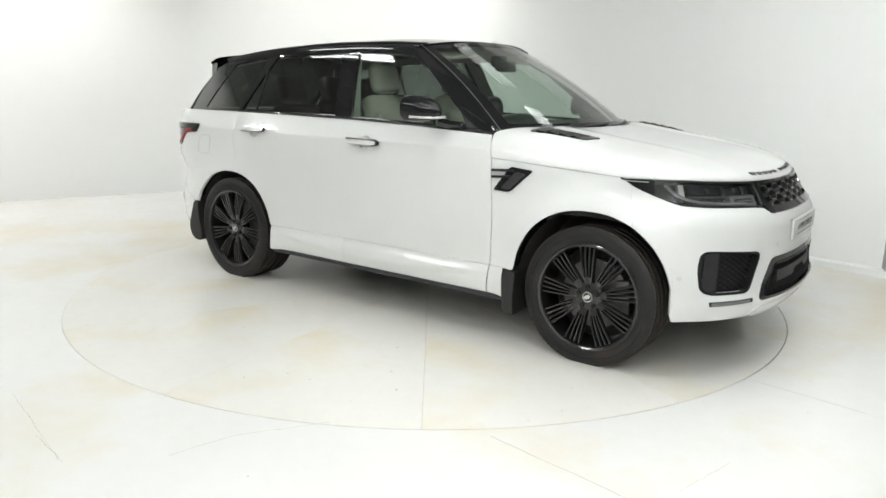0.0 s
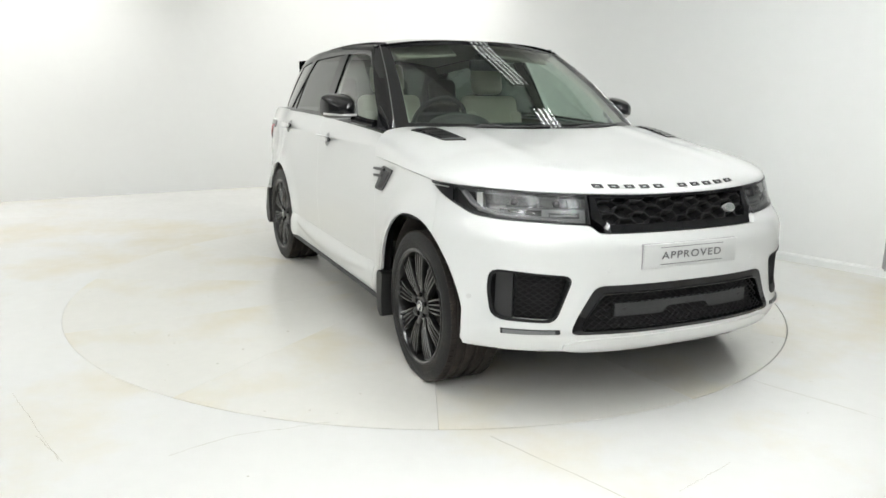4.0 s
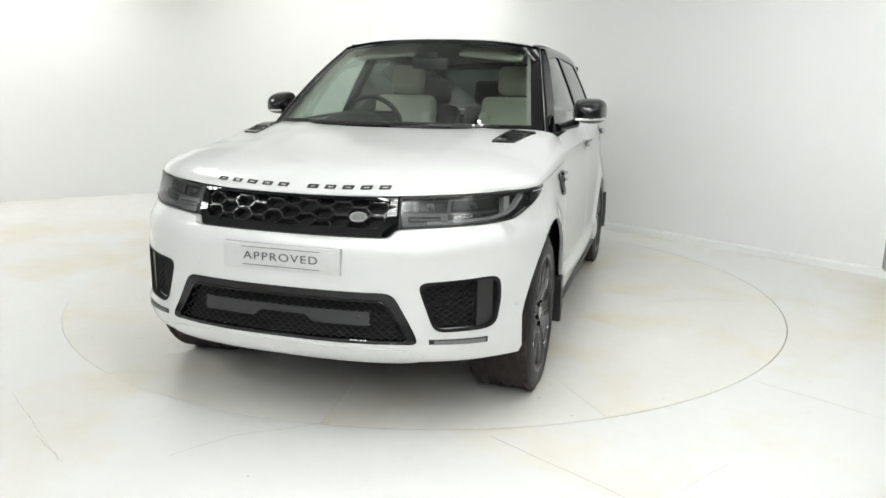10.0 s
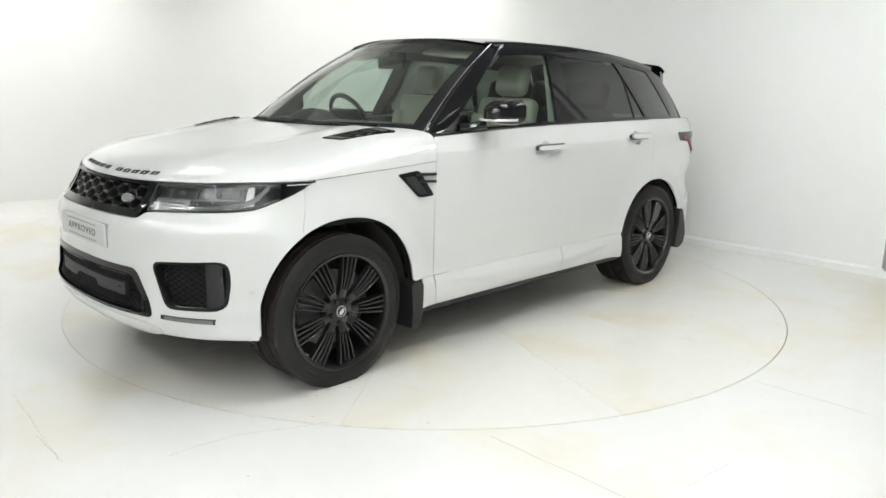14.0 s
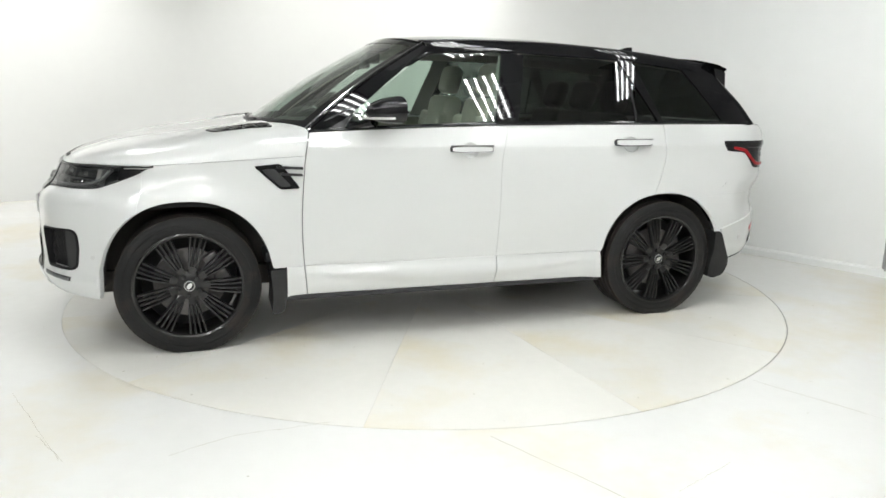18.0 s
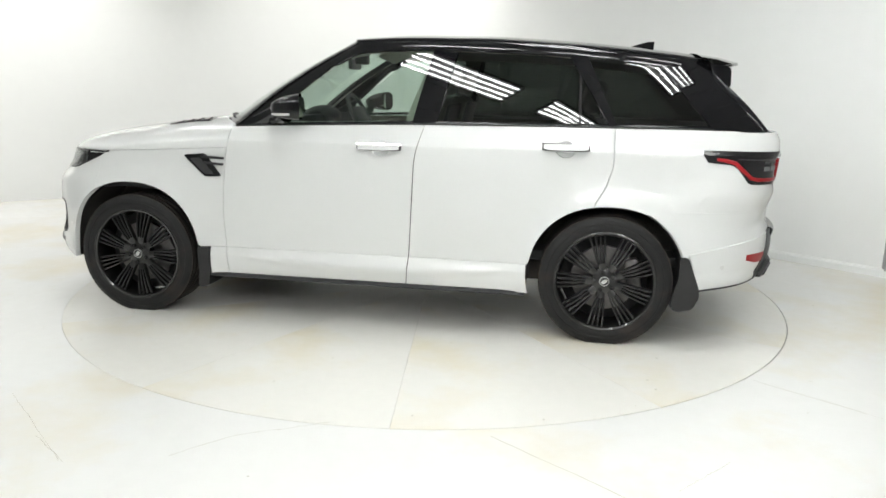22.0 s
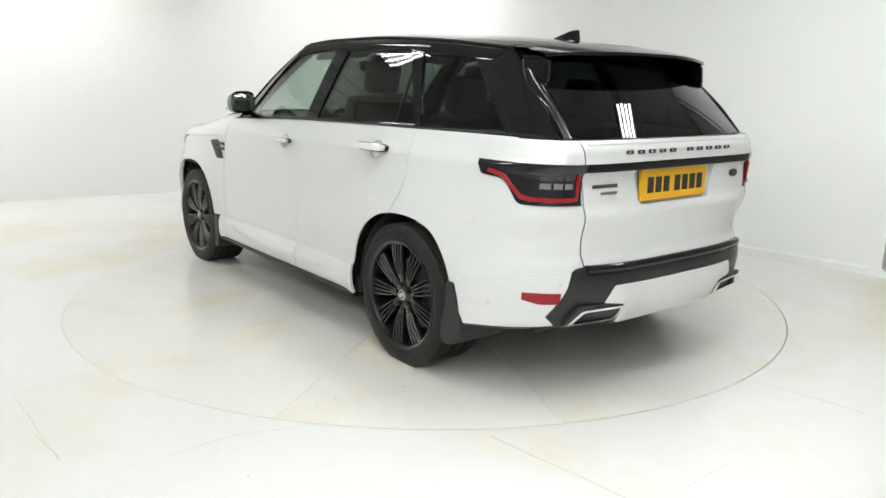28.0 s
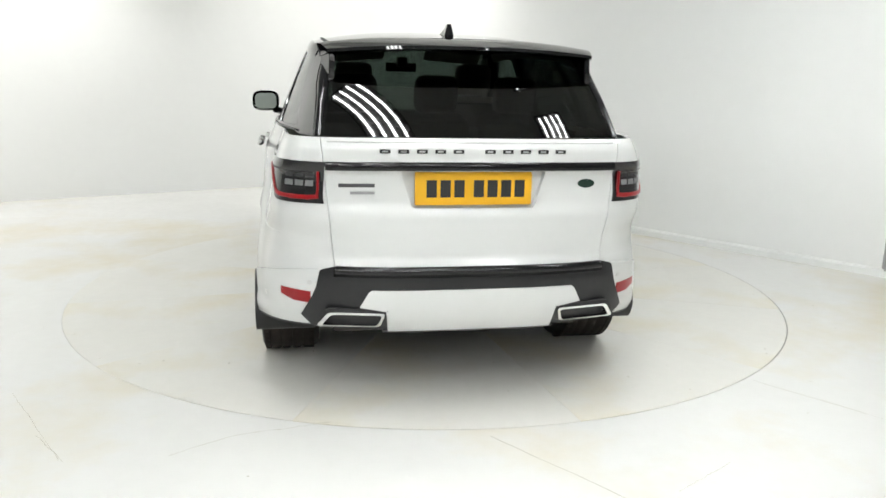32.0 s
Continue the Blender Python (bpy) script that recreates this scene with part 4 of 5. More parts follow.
    lathe(bm, [(0.0, 0.021), (0.024, 0.020), (0.029, 0.016), (0.030, 0.010)], 24)
    cap = part("centre_cap", bm, SATIN, w)
    bm = bmesh.new()
    lathe(bm, [(0.0, 0.0), (0.0195, 0.0), (0.0195, -0.003)], 24)
    for v in bm.verts:
        v.co.z *= 0.6
        v.co = Matrix.Rotation(0.4, 3, "Y") @ v.co
        v.co.y += 0.0235
    part("emblem", bm, CHROME, cap, "silver oval emblem")
    bm = bmesh.new()
    lathe(bm, [(0.0235, 0.0195), (0.0245, 0.0225), (0.0275, 0.0215), (0.0285, 0.0165)], 28)
    part("cap_ring", bm, SILVER, cap, "silver ring of the cap")
    bm = bmesh.new()
    lathe(bm, [(0.06, -0.075), (0.19, -0.075), (0.19, -0.10), (0.06, -0.10)], 40)
    part("brake_disc", bm, DISCSTEEL, w, "grey steel brake disc")
    bm = bmesh.new()
    box(bm, -0.205, -0.125, -0.12, -0.05, -0.09, 0.09, 0.012)
    part("caliper", bm, DISCSTEEL, w)
    bm = bmesh.new()
    lathe(bm, [(0.0, -0.12), (0.255, -0.12)], 32)
    part("back_plate", bm, MESHBLACK, w)
    return w


HUB_Y = 0.942
w0 = wheel(pose(AXLE, HUB_Y, WHEEL_Z, 0, 27.5, 0))
wheels = [w0]


def copy_part(ob, m):
    made = {}
    for o in (ob, *ob.children_recursive):
        made[o] = o.copy()
        scene.collection.objects.link(made[o])
        made[o].parent = made.get(o.parent, o.parent)
    made[ob].matrix_basis = m
    return made[ob]


copy_part(w0, pose(-AXLE, HUB_Y, WHEEL_Z, 0, 11.5, 0))
copy_part(w0, pose(AXLE, -HUB_Y, WHEEL_Z, 0, 3.5, 180))
copy_part(w0, pose(-AXLE, -HUB_Y, WHEEL_Z, 0, 25, 180))
# ---- car details ----
def solid(bm, fn, p0, p1, lo, hi, nu, nv, d0, d1):
    """A closed slab on a surface fn(p, q, d), p from p0 to p1, q from lo(p) to hi(p), d from d0 to d1."""
    def at(u, v, d):
        p = lerp(p0, p1, u)
        return fn(p, lerp(lo(p), hi(p), v), d)
    a = grid(bm, lambda u, v: at(u, v, d1), nu, nv)
    b = grid(bm, lambda u, v: at(u, v, d0), nu, nv)
    loop = [(i, 0) for i in range(nu + 1)] + [(nu, j) for j in range(1, nv + 1)] + [(i, nv) for i in range(nu - 1, -1, -1)] + [(0, j) for j in range(nv - 1, 0, -1)]
    for (i, j), (k, l) in zip(loop, loop[1:] + loop[:1]):
        bm.faces.new((a[i][j], b[i][j], b[k][l], a[k][l]))


def sides_n(poly, n):
    return [(lerp(p[0], q[0], j / n), lerp(p[1], q[1], j / n)) for p, q in zip(poly, poly[1:] + poly[:1]) for j in range(n)]


def ring(bm, fn, outer, inner, d0, d1, n=4):
    """A frame between two polygons with the same number of corners."""
    o, i = sides_n(outer, n), sides_n(inner, n)
    va = [bm.verts.new(fn(p, q, d1)) for p, q in o]
    vb = [bm.verts.new(fn(p, q, d1)) for p, q in i]
    vc = [bm.verts.new(fn(p, q, d0)) for p, q in o]
    vd = [bm.verts.new(fn(p, q, d0)) for p, q in i]
    m = len(o)
    for k in range(m):
        l = (k + 1) % m
        bm.faces.new((va[k], va[l], vb[l], vb[k]))
        bm.faces.new((va[k], vc[k], vc[l], va[l]))
        bm.faces.new((vb[k], vb[l], vd[l], vd[k]))


def put(name, fn_build, material, parent, label="", **kw):
    bm = bmesh.new()
    fn_build(bm)
    return part(name, bm, material, parent, label, **kw)


def put2(name, fn_build, material, parent, label="", **kw):
    bm = bmesh.new()
    fn_build(bm)
    return both(name, bm, material, parent, label, **kw)


def mesh_rows(bm, fn, inside, y0, y1, z0, z1, cell, row, r, d):
    """A wavy wire mesh of diamond openings over a surface, kept where inside(y, z)."""
    k = 0
    z = z0
    while z <= z1:
        pts = []
        n = int((y1 - y0) / cell * 2)
        for i in range(n + 1):
            y = y0 + i * cell / 2
            zz = z + (row * 0.42 if (i + k) % 2 else -row * 0.42)
            if inside(y, zz):
                pts.append(fn(y, zz, d))
            else:
                if len(pts) > 1:
                    tube(bm, pts, r, 4)
                pts = []
        if len(pts) > 1:
            tube(bm, pts, r, 4)
        z += row
        k += 1


def in_poly(poly):
    def f(x, y):
        c = False
        for i, a in enumerate(poly):
            b = poly[i - 1]
            if (a[1] > y) != (b[1] > y) and x < (b[0] - a[0]) * (y - a[1]) / (b[1] - a[1]) + a[0]:
                c = not c
        return c
    return f


# upper grille
GRILLEMAT = mat("grille_black", (0.012, 0.012, 0.0125), 0.28, coat=0.8, vary=0.1, scale=30)
grille = put("grille", lambda bm: solid(bm, nose, -0.44, 0.44, lambda y: 0.852 if abs(y) < 0.40 else 0.852 + (abs(y) - 0.40) * 0.6, lambda y: 0.994, 40, 6, -0.085, -0.070), MESHBLACK, car, "black honeycomb radiator grille")
G_OUT = [(-0.452, 0.996), (0.452, 0.996), (0.462, 0.905), (0.405, 0.8485), (-0.405, 0.8485), (-0.462, 0.905)]
G_IN = [(-0.428, 0.985), (0.428, 0.985), (0.418, 0.905), (0.392, 0.878), (-0.392, 0.878), (-0.418, 0.905)]
put("grille_frame", lambda bm: ring(bm, nose, G_OUT, G_IN, -0.05, 0.004, 10), GLOSSBLACK, grille, "gloss black grille surround")
def cell_at(p, q, d):
    return nose(max(-0.430, min(0.430, p)), max(0.876, min(0.986, q)), d)


for r in range(5):
    z = 0.982 - r * 0.0258
    for i in range(-3, 4):
        y = (i + (0.5 if r % 2 else 0.0)) * 0.152
        if abs(y) > 0.46:
            continue
        bm = bmesh.new()
        rows = []
        for w, h, d in ((0.0508, 0.0258, -0.040), (0.0506, 0.0258, -0.011), (0.0496, 0.0247, -0.005), (0.0476, 0.0226, -0.005), (0.0456, 0.0196, -0.009), (0.0445, 0.0182, -0.066)):
            rows.append([bm.verts.new(cell_at(y + a * w, z + b * h, d)) for a, b in ((-1, 0), (-0.52, 1), (0, 1), (0.52, 1), (1, 0), (0.52, -1), (0, -1), (-0.52, -1))])
        for a, b in zip(rows, rows[1:]):
            for k in range(8):
                bm.faces.new((a[k], a[(k + 1) % 8], b[(k + 1) % 8], b[k]))
        bmesh.ops.remove_doubles(bm, verts=bm.verts, dist=0.0002)
        part("grille_cell", bm, GRILLEMAT, grille)


def oval(bm, fn, y, z, a, b, d0, d1):
    pts = [(y + a * math.cos(2 * math.pi * k / 24), z + b * math.sin(2 * math.pi * k / 24)) for k in range(24)]
    slab(bm, pts, fn, (d0, d1))


EMBLEMFIELD = mat("emblem_field", (0.17, 0.185, 0.175), 0.45, vary=0.5, scale=90)
EMBLEMRIM = mat("emblem_silver", (0.33, 0.33, 0.325), 0.45, vary=0.05, scale=40)
em = put("emblem", lambda bm: oval(bm, nose, 0.306, 0.919, 0.037, 0.0185, -0.012, 0.008), EMBLEMRIM, grille, "silver oval emblem")
put("emblem_field", lambda bm: oval(bm, nose, 0.306, 0.919, 0.032, 0.0145, 0.0, 0.0092), EMBLEMFIELD, em)


CORNERS = ((-1, -1), (1, -1), (1, 1), (-1, 1))


# raised badge marks on bonnet and tailgate: plain dark frames in place of a name
def badge_marks(fn, parent, mid, gap, pitch, z, w, h):
    for k in (0, 1, 2, 3, 4):
        for sg in (1, -1):
            y = mid + sg * (gap + k * pitch)
            b2 = bmesh.new()
            o, i = (w / 2, h / 2), (w / 2 - 0.010, h / 2 - h * 0.26)
            ring(b2, fn, [(y + a * o[0], z + b * o[1]) for a, b in CORNERS], [(y + a * i[0], z + b * i[1]) for a, b in CORNERS], -0.003, 0.005, 2)
            part("badge_mark", b2, SATIN, parent, smooth=False)


def bonnet_face(y, q, d):
    """A point of the bonnet's nose: q metres behind its front edge."""
    k = abs(y) / HOOD_B
    x = XS + HOOD_A * max(0.0, 1 - k ** 2.2) ** (1 / 2.2) - q
    z = bonnet_z(x, y)
    n = Vector((0.82, 0, 0.57))
    return Vector((x, y, z)) + n * d


badge_marks(bonnet_face, hood, 0.0, 0.070, 0.079, 0.034, 0.046, 0.022)

# headlamps
S_IN, S_OUT = s_nose(0.468, 0.93), s_side(1.612)


def lamp_hi(s):
    p = skin(s, 1.0)
    return (hood_seam(p.x) if p.x < 1.62 else 0.997 + 0.027 * min(1, (abs(p.y) / 0.85) ** 2)) - 0.005


def lamp_bot(s):
    return min(lamp_lo(s) + 0.002, lamp_hi(s) - 0.002)


lamp = put2("headlamp", lambda bm: solid(bm, skin, S_IN, S_OUT, lamp_bot, lamp_hi, 44, 8, -0.085, -0.055), LAMPGREY, car, "grey headlamp with a clear lens")
S_ARM = s_side(1.84)
for sg, lp in zip((1, -1), lamp):
    def sk(s, z, d, sg=sg):
        p = skin(s, z, d)
        return Vector((p.x, p.y * sg, p.z))

    def bar(name, y0, y1, lo, hi, d0, d1, material, label=""):
        put(name, lambda bm: solid(bm, sk, s_nose(y0, 0.95), s_nose(y1, 0.95), lo if callable(lo) else (lambda s: lo), hi if callable(hi) else (lambda s: hi), 14, 3, d0, d1), material, lp, label)

    o = put("lens", lambda bm: grid(bm, lambda u, v: sk(lerp(S_IN, S_OUT, u), lerp(lamp_bot(lerp(S_IN, S_OUT, u)), lamp_hi(lerp(S_IN, S_OUT, u)), v), 0.002), 44, 8), LENS, lp, "clear headlamp lens")
    o.visible_shadow = False
    put("lamp_rim", lambda bm: tube(bm, [sk(lerp(S_IN, S_OUT, k / 40), lamp_bot(lerp(S_IN, S_OUT, k / 40)) + 0.004, 0.0) for k in range(41)] + [sk(lerp(S_OUT, S_IN, k / 40), lamp_hi(lerp(S_OUT, S_IN, k / 40)) - 0.003, 0.0) for k in range(41)], 0.0045, 6, closed=True), SATIN, lp, "black edge of the lamp")
    put("lamp_arm", lambda bm: solid(bm, sk, S_ARM, S_OUT, lambda s: lamp_bot(s) + 0.001, lambda s: lamp_hi(s) - 0.001, 20, 3, -0.03, 0.0045), GLOSSBLACK, lp, "gloss black rear arm of the lamp")
    put("arm_edge", lambda bm: tube(bm, [sk(lerp(S_ARM, S_OUT, 0.15 + k / 26), lamp_hi(lerp(S_ARM, S_OUT, 0.15 + k / 26)) - 0.010, 0.006) for k in range(20)], 0.0022, 5), SILVER, lp)
    bar("upper_module", 0.495, 0.650, 0.958, 0.990, -0.055, -0.044, GREYTRIM, "dark grey upper lamp module")
    bar("upper_module", 0.680, 0.835, 0.962, 0.998, -0.055, -0.044, GREYTRIM, "dark grey upper lamp module")
    bar("module_post", 0.520, 0.540, 0.945, 0.994, -0.055, -0.036, LAMPGREY, "grey upright between the modules")
    bar("module_post", 0.655, 0.668, 0.950, 0.998, -0.055, -0.036, LAMPGREY, "grey upright between the modules")
    bar("module_post", 0.862, 0.880, 0.925, 1.000, -0.055, -0.014, SILVER, "pale upright at the lamp's outer end")
    bar("module_shelf", 0.480, 0.845, 0.944, 0.951, -0.055, -0.030, LAMPGREY, "grey shelf under the modules")
    bar("inner_reflector", 0.476, 0.655, 0.896, 0.943, -0.055, -0.018, LAMPPALE, "pale reflector panel")
    bar("inner_slot", 0.502, 0.628, 0.910, 0.931, -0.03, -0.0155, SATIN)
    bar("slot_bar", 0.510, 0.622, 0.917, 0.922, -0.03, -0.013, LAMPPALE)
    bar("led_tray", 0.660, 0.850, 0.904, 0.940, -0.055, -0.040, GREYTRIM, "dark tray under the lamp cells")
    put("light_guide", lambda bm: tube(bm, [sk(s_nose(y, z), z, -0.012) for y, z in ((0.58, 0.903), (0.66, 0.905), (0.74, 0.909), (0.82, 0.916), (0.866, 0.930), (0.892, 0.955), (0.903, 0.98), (0.912, 1.0))], 0.0105, 8, flat=1.5), LAMPPALE, lp, "pale daytime running light guide")
    for yy in (0.585, 0.755):
        s = s_nose(yy, 0.975)
        c = sk(s, 0.975, -0.045)
        n = (sk(s, 0.975, 0.0) - c).normalized()
        m = Matrix.Translation(c) @ n.to_track_quat("Z", "Y").to_matrix().to_4x4()
        put("projector", lambda bm: bmesh.ops.create_uvsphere(bm, u_segments=18, v_segments=10, radius=0.016, matrix=m), LAMPGREY, lp, "round projector lens")
    for k in range(6):
        s = s_nose(0.66 + k * 0.030, 0.92)
        put("led", lambda bm: bmesh.ops.create_uvsphere(bm, u_segments=8, v_segments=6, radius=0.0065, matrix=Matrix.Translation(sk(s, 0.926 + k * 0.0025, -0.026))), CHROME, lp)

# front number-plate holder with a readable dealer plate
def front_plate(y, z, d):
    return Vector((2.296 + d - abs(y) * 0.02, y, z))


fplate = put("front_plate", lambda bm: box(bm, 2.272, 2.297, -0.268, 0.268, 0.690, 0.798, 0.004), PLATEGREY, car, "light grey dealer plate reading APPROVED")
put("plate_edge", lambda bm: box(bm, 2.262, 2.288, -0.2695, 0.2695, 0.6885, 0.7995, 0.004), GREYEDGE, fplate, "dark plate holder")


def lettering(text, size, m, material, parent, name="lettering"):
    cu = bpy.data.curves.new(name, "FONT")
    cu.body, cu.size, cu.align_x, cu.align_y, cu.extrude, cu.space_character = text, size, "CENTER", "CENTER", 0.0006, 1.18
    cu.offset = 0.0002
    tmp = new("temp_text", cu)
    me = bpy.data.meshes.new_from_object(tmp.evaluated_get(bpy.context.evaluated_depsgraph_get()))
    bpy.data.objects.remove(tmp)
    me.materials.clear()
    me.materials.append(material)
    ob = new(name, me)
    ob.parent = parent
    ob.matrix_basis = m
    return ob


PLATETEXT = mat("plate_lettering", (0.10, 0.10, 0.105), 0.5)
lettering("APPROVED", 0.058, pose(2.2985, 0.0, 0.744, 90, 0, 90) @ Matrix.Diagonal((1.06, 0.80, 1, 1)), PLATETEXT, fplate)
for z in (0.782, 0.706):
    put("plate_line", lambda bm: box(bm, 2.2965, 2.2985, -0.18, 0.18, z - 0.0012, z + 0.0012), PLATETEXT, fplate)

# lower grille
low = put("lower_grille", lambda bm: solid(bm, nose, -0.60, 0.60, lambda y: 0.41, lambda y: 0.635, 40, 6, -0.09, -0.075), MESHBLACK, car, "black lower air intake with wire mesh")
L_OUT = [(-0.478, 0.625), (0.478, 0.625), (0.591, 0.412), (-0.591, 0.412)]
L_IN = [(-0.445, 0.590), (0.445, 0.590), (0.547, 0.426), (-0.547, 0.426)]
put("intake_frame", lambda bm: ring(bm, nose, rounded(L_OUT, 0.04), rounded(L_IN, 0.03), -0.075, 0.003, 8), GLOSSBLACK, low, "gloss black intake surround")
put("intake_bead", lambda bm: tube(bm, [nose(a, b, 0.003) for a, b in split(rounded(L_IN, 0.03), 0.04)], 0.0042, 6, closed=True), GLOSSBLACK, low, "gloss black inner bead")
put("mesh", lambda bm: mesh_rows(bm, nose, in_poly(L_IN), -0.55, 0.55, 0.425, 0.595, 0.036, 0.0130, 0.0030, -0.012), MESHBLACK, low, "black wire mesh")
put("crossbar", lambda bm: solid(bm, nose, -0.385, 0.385, lambda y: 0.485 + 0.028 * max(0, min(1, (0.135 - abs(y)) / 0.025)), lambda y: 0.542, 60, 3, -0.03, -0.007), GREYTRIM, low, "dark grey plastic crossbar")
for y in (-0.34, 0.34, 0.0):
    put("bolt", lambda bm: oval(bm, nose, y, 0.517, 0.007, 0.007, -0.01, -0.004), SATIN, low)

# side air intakes, slots and sensors of the bumper
for sg in (1, -1):
    fn = (lambda y, z, d: nose(y, z, d)) if sg > 0 else (lambda y, z, d: nose(-y, z, d))
    base = put("side_intake", lambda bm: solid(bm, fn, 0.56, 0.885, lambda y: 0.452, lambda y: 0.695, 16, 6, -0.075, -0.06), MESHBLACK, car, "black corner air intake with mesh")
    F_OUT = [(0.571, 0.669), (0.869, 0.687), (0.875, 0.60), (0.857, 0.459), (0.639, 0.460)]
    F_IN = [(0.583, 0.659), (0.859, 0.677), (0.865, 0.60), (0.848, 0.470), (0.647, 0.471)]
    put("intake_frame", lambda bm: ring(bm, fn, rounded(F_OUT, 0.045), rounded(F_IN, 0.04), -0.06, 0.002, 5), MESHBLACK, base)
    put("mesh", lambda bm: mesh_rows(bm, fn, in_poly(F_IN), 0.58, 0.80, 0.474, 0.672, 0.036, 0.0130, 0.0030, -0.026), MESHBLACK, base, "black wire mesh")
    put("blade", lambda bm: solid(bm, fn, 0.798, 0.852, lambda y: 0.472, lambda y: 0.672, 6, 6, -0.05, -0.012), SATIN, base, "dark grey upright blade")
    slot = put("bumper_slot", lambda bm: solid(bm, fn, 0.625, 0.835, lambda y: 0.414 - (y - 0.615) * 0.05, lambda y: 0.434 - (y - 0.615) * 0.035, 12, 2, -0.01, 0.0025), SATIN, car, "narrow lamp slot low in the bumper")
    put("slot_lens", lambda bm: solid(bm, fn, 0.645, 0.828, lambda y: 0.415 - (y - 0.615) * 0.049, lambda y: 0.429 - (y - 0.615) * 0.036, 12, 2, 0.0, 0.006), LAMPPALE, slot, "clear fog lamp strip")
put("chin_plate", lambda bm: solid(bm, nose, -0.60, 0.60, lambda y: 0.314 - 0.004 * max(0, 1 - abs(y) / 0.6) + 0.024 * (abs(y) / 0.6) ** 8, lambda y: 0.396 - 0.030 * (abs(y) / 0.6) ** 8, 60, 4, -0.012, 0.007), WHITE, car, "white chin plate")
put2("parking_sensor", lambda bm: oval(bm, side, 1.93, 0.545, 0.011, 0.011, 0.0, 0.002), SILVER, car)
put2("parking_sensor", lambda bm: oval(bm, nose, 0.42, 0.69, 0.010, 0.010, 0.0, 0.002), WHITE, car)


# bonnet vents
def bonnet_top(x, y, d):
    return Vector((x, y, bonnet_z(x, y) + d))


VENT = [(1.345, 0.655), (1.30, 0.765), (0.985, 0.825), (1.01, 0.69)]
v = put2("bonnet_vent", lambda bm: slab(bm, split(rounded(VENT, 0.02), 0.06), bonnet_top, (-0.01, 0.006)), GLOSSBLACK, car, "black louvred bonnet vent", smooth=False)
for sg, vv in zip((1, -1), v):
    for k in range(4):
        t0 = 0.16 + k * 0.21
        a0, a1 = Vector(VENT[0]).lerp(Vector(VENT[3]), t0), Vector(VENT[1]).lerp(Vector(VENT[2]), t0)
        b0, b1 = Vector(VENT[0]).lerp(Vector(VENT[3]), t0 + 0.13), Vector(VENT[1]).lerp(Vector(VENT[2]), t0 + 0.13)
        poly = [tuple(a0.lerp(a1, 0.12)), tuple(a0.lerp(a1, 0.88)), tuple(b0.lerp(b1, 0.88)), tuple(b0.lerp(b1, 0.12))]
        put("louvre", lambda bm: slab(bm, poly, lambda x, y, d: Vector((x, y * sg, bonnet_z(x, y) + 0.002 + d * (0.7 if (x, y) in poly[:2] else 1.3))), (0.0, 0.006)), GLOSSBLACK, vv, smooth=False)

# cowl and wipers
put("cowl", lambda bm: grid(bm, lambda u, v: Vector((cowl_x((v * 2 - 1) * 0.9) + lerp(0.03, -0.10, u), (v * 2 - 1) * 0.82, lerp(1.165, 1.176, u))), 3, 30), TRIM, car, "black plastic cowl")
for y0, y1 in ((-0.62, 0.02), (0.05, 0.62)):
    bm = bmesh.new()
    tube(bm, [wind(lerp(0.035, 0.055, k / 10), lerp(0.5 + y0 / 1.68, 0.5 + y1 / 1.68, k / 10), 0.010) for k in range(11)], 0.007, 6)
    tube(bm, [Vector((1.05, y0 + 0.02, 1.185)), wind(0.03, 0.5 + (y0 + 0.2) / 1.68, 0.03), wind(0.04, 0.5 + (y0 + 0.32) / 1.68, 0.02)], 0.010, 6)
    part("wiper", bm, SATIN, car, "black windscreen wiper")

# door mirrors
for sg in (1, -1):
    bm = bmesh.new()

    def shell(u, v):
        """u round the housing, v from its back face to its blunt front."""
        a = 2 * math.pi * u
        k = (1 - v ** 2.6) ** 0.5 if v < 1 else 0.0
        c, q = math.cos(a), math.sin(a)
        cy = math.copysign(abs(c) ** 0.62, c) * 0.098
        cz = math.copysign(abs(q) ** 0.62, q) * (0.078 if q > 0 else 0.072)
        taper = 1.0 - 0.16 * v
        return Vector((0.325 + 0.185 * v - 0.03 * c * (1 - v), sg * (1.030 + cy * k * taper - 0.0 * v), 1.318 + cz * k * taper - 0.012 * v))
    grid(bm, shell, 32, 10, close_u=True)
    mir = part("door_mirror", bm, GLOSSBLACK, car, "gloss black door mirror")
    put("mirror_glass", lambda bm: slab(bm, rounded([(0.950, 1.262), (1.110, 1.260), (1.112, 1.374), (0.955, 1.378)], 0.04), lambda y, z, d: Vector((0.332 - d - (y - 1.02) * 0.30 * 0, sg * y, z)), (0.0, 0.004)), MIRRORGLASS, mir, "mirror glass", smooth=False)
    put("mirror_strip", lambda bm: tube(bm, [Vector((0.36, sg * 1.121, 1.278)), Vector((0.43, sg * 1.106, 1.276)), Vector((0.475, sg * 1.075, 1.276)), Vector((0.502, sg * 1.02, 1.276)), Vector((0.505, sg * 0.965, 1.277))], 0.0075, 6, flat=0.7), SILVER, mir, "silver indicator strip")
    put("mirror_arm", lambda bm: tube(bm, [Vector((0.56, sg * 0.865, 1.225)), Vector((0.50, sg * 0.90, 1.232)), Vector((0.44, sg * 0.96, 1.252))], [0.026, 0.024, 0.028], 10, flat=1.4), GLOSSBLACK, mir)

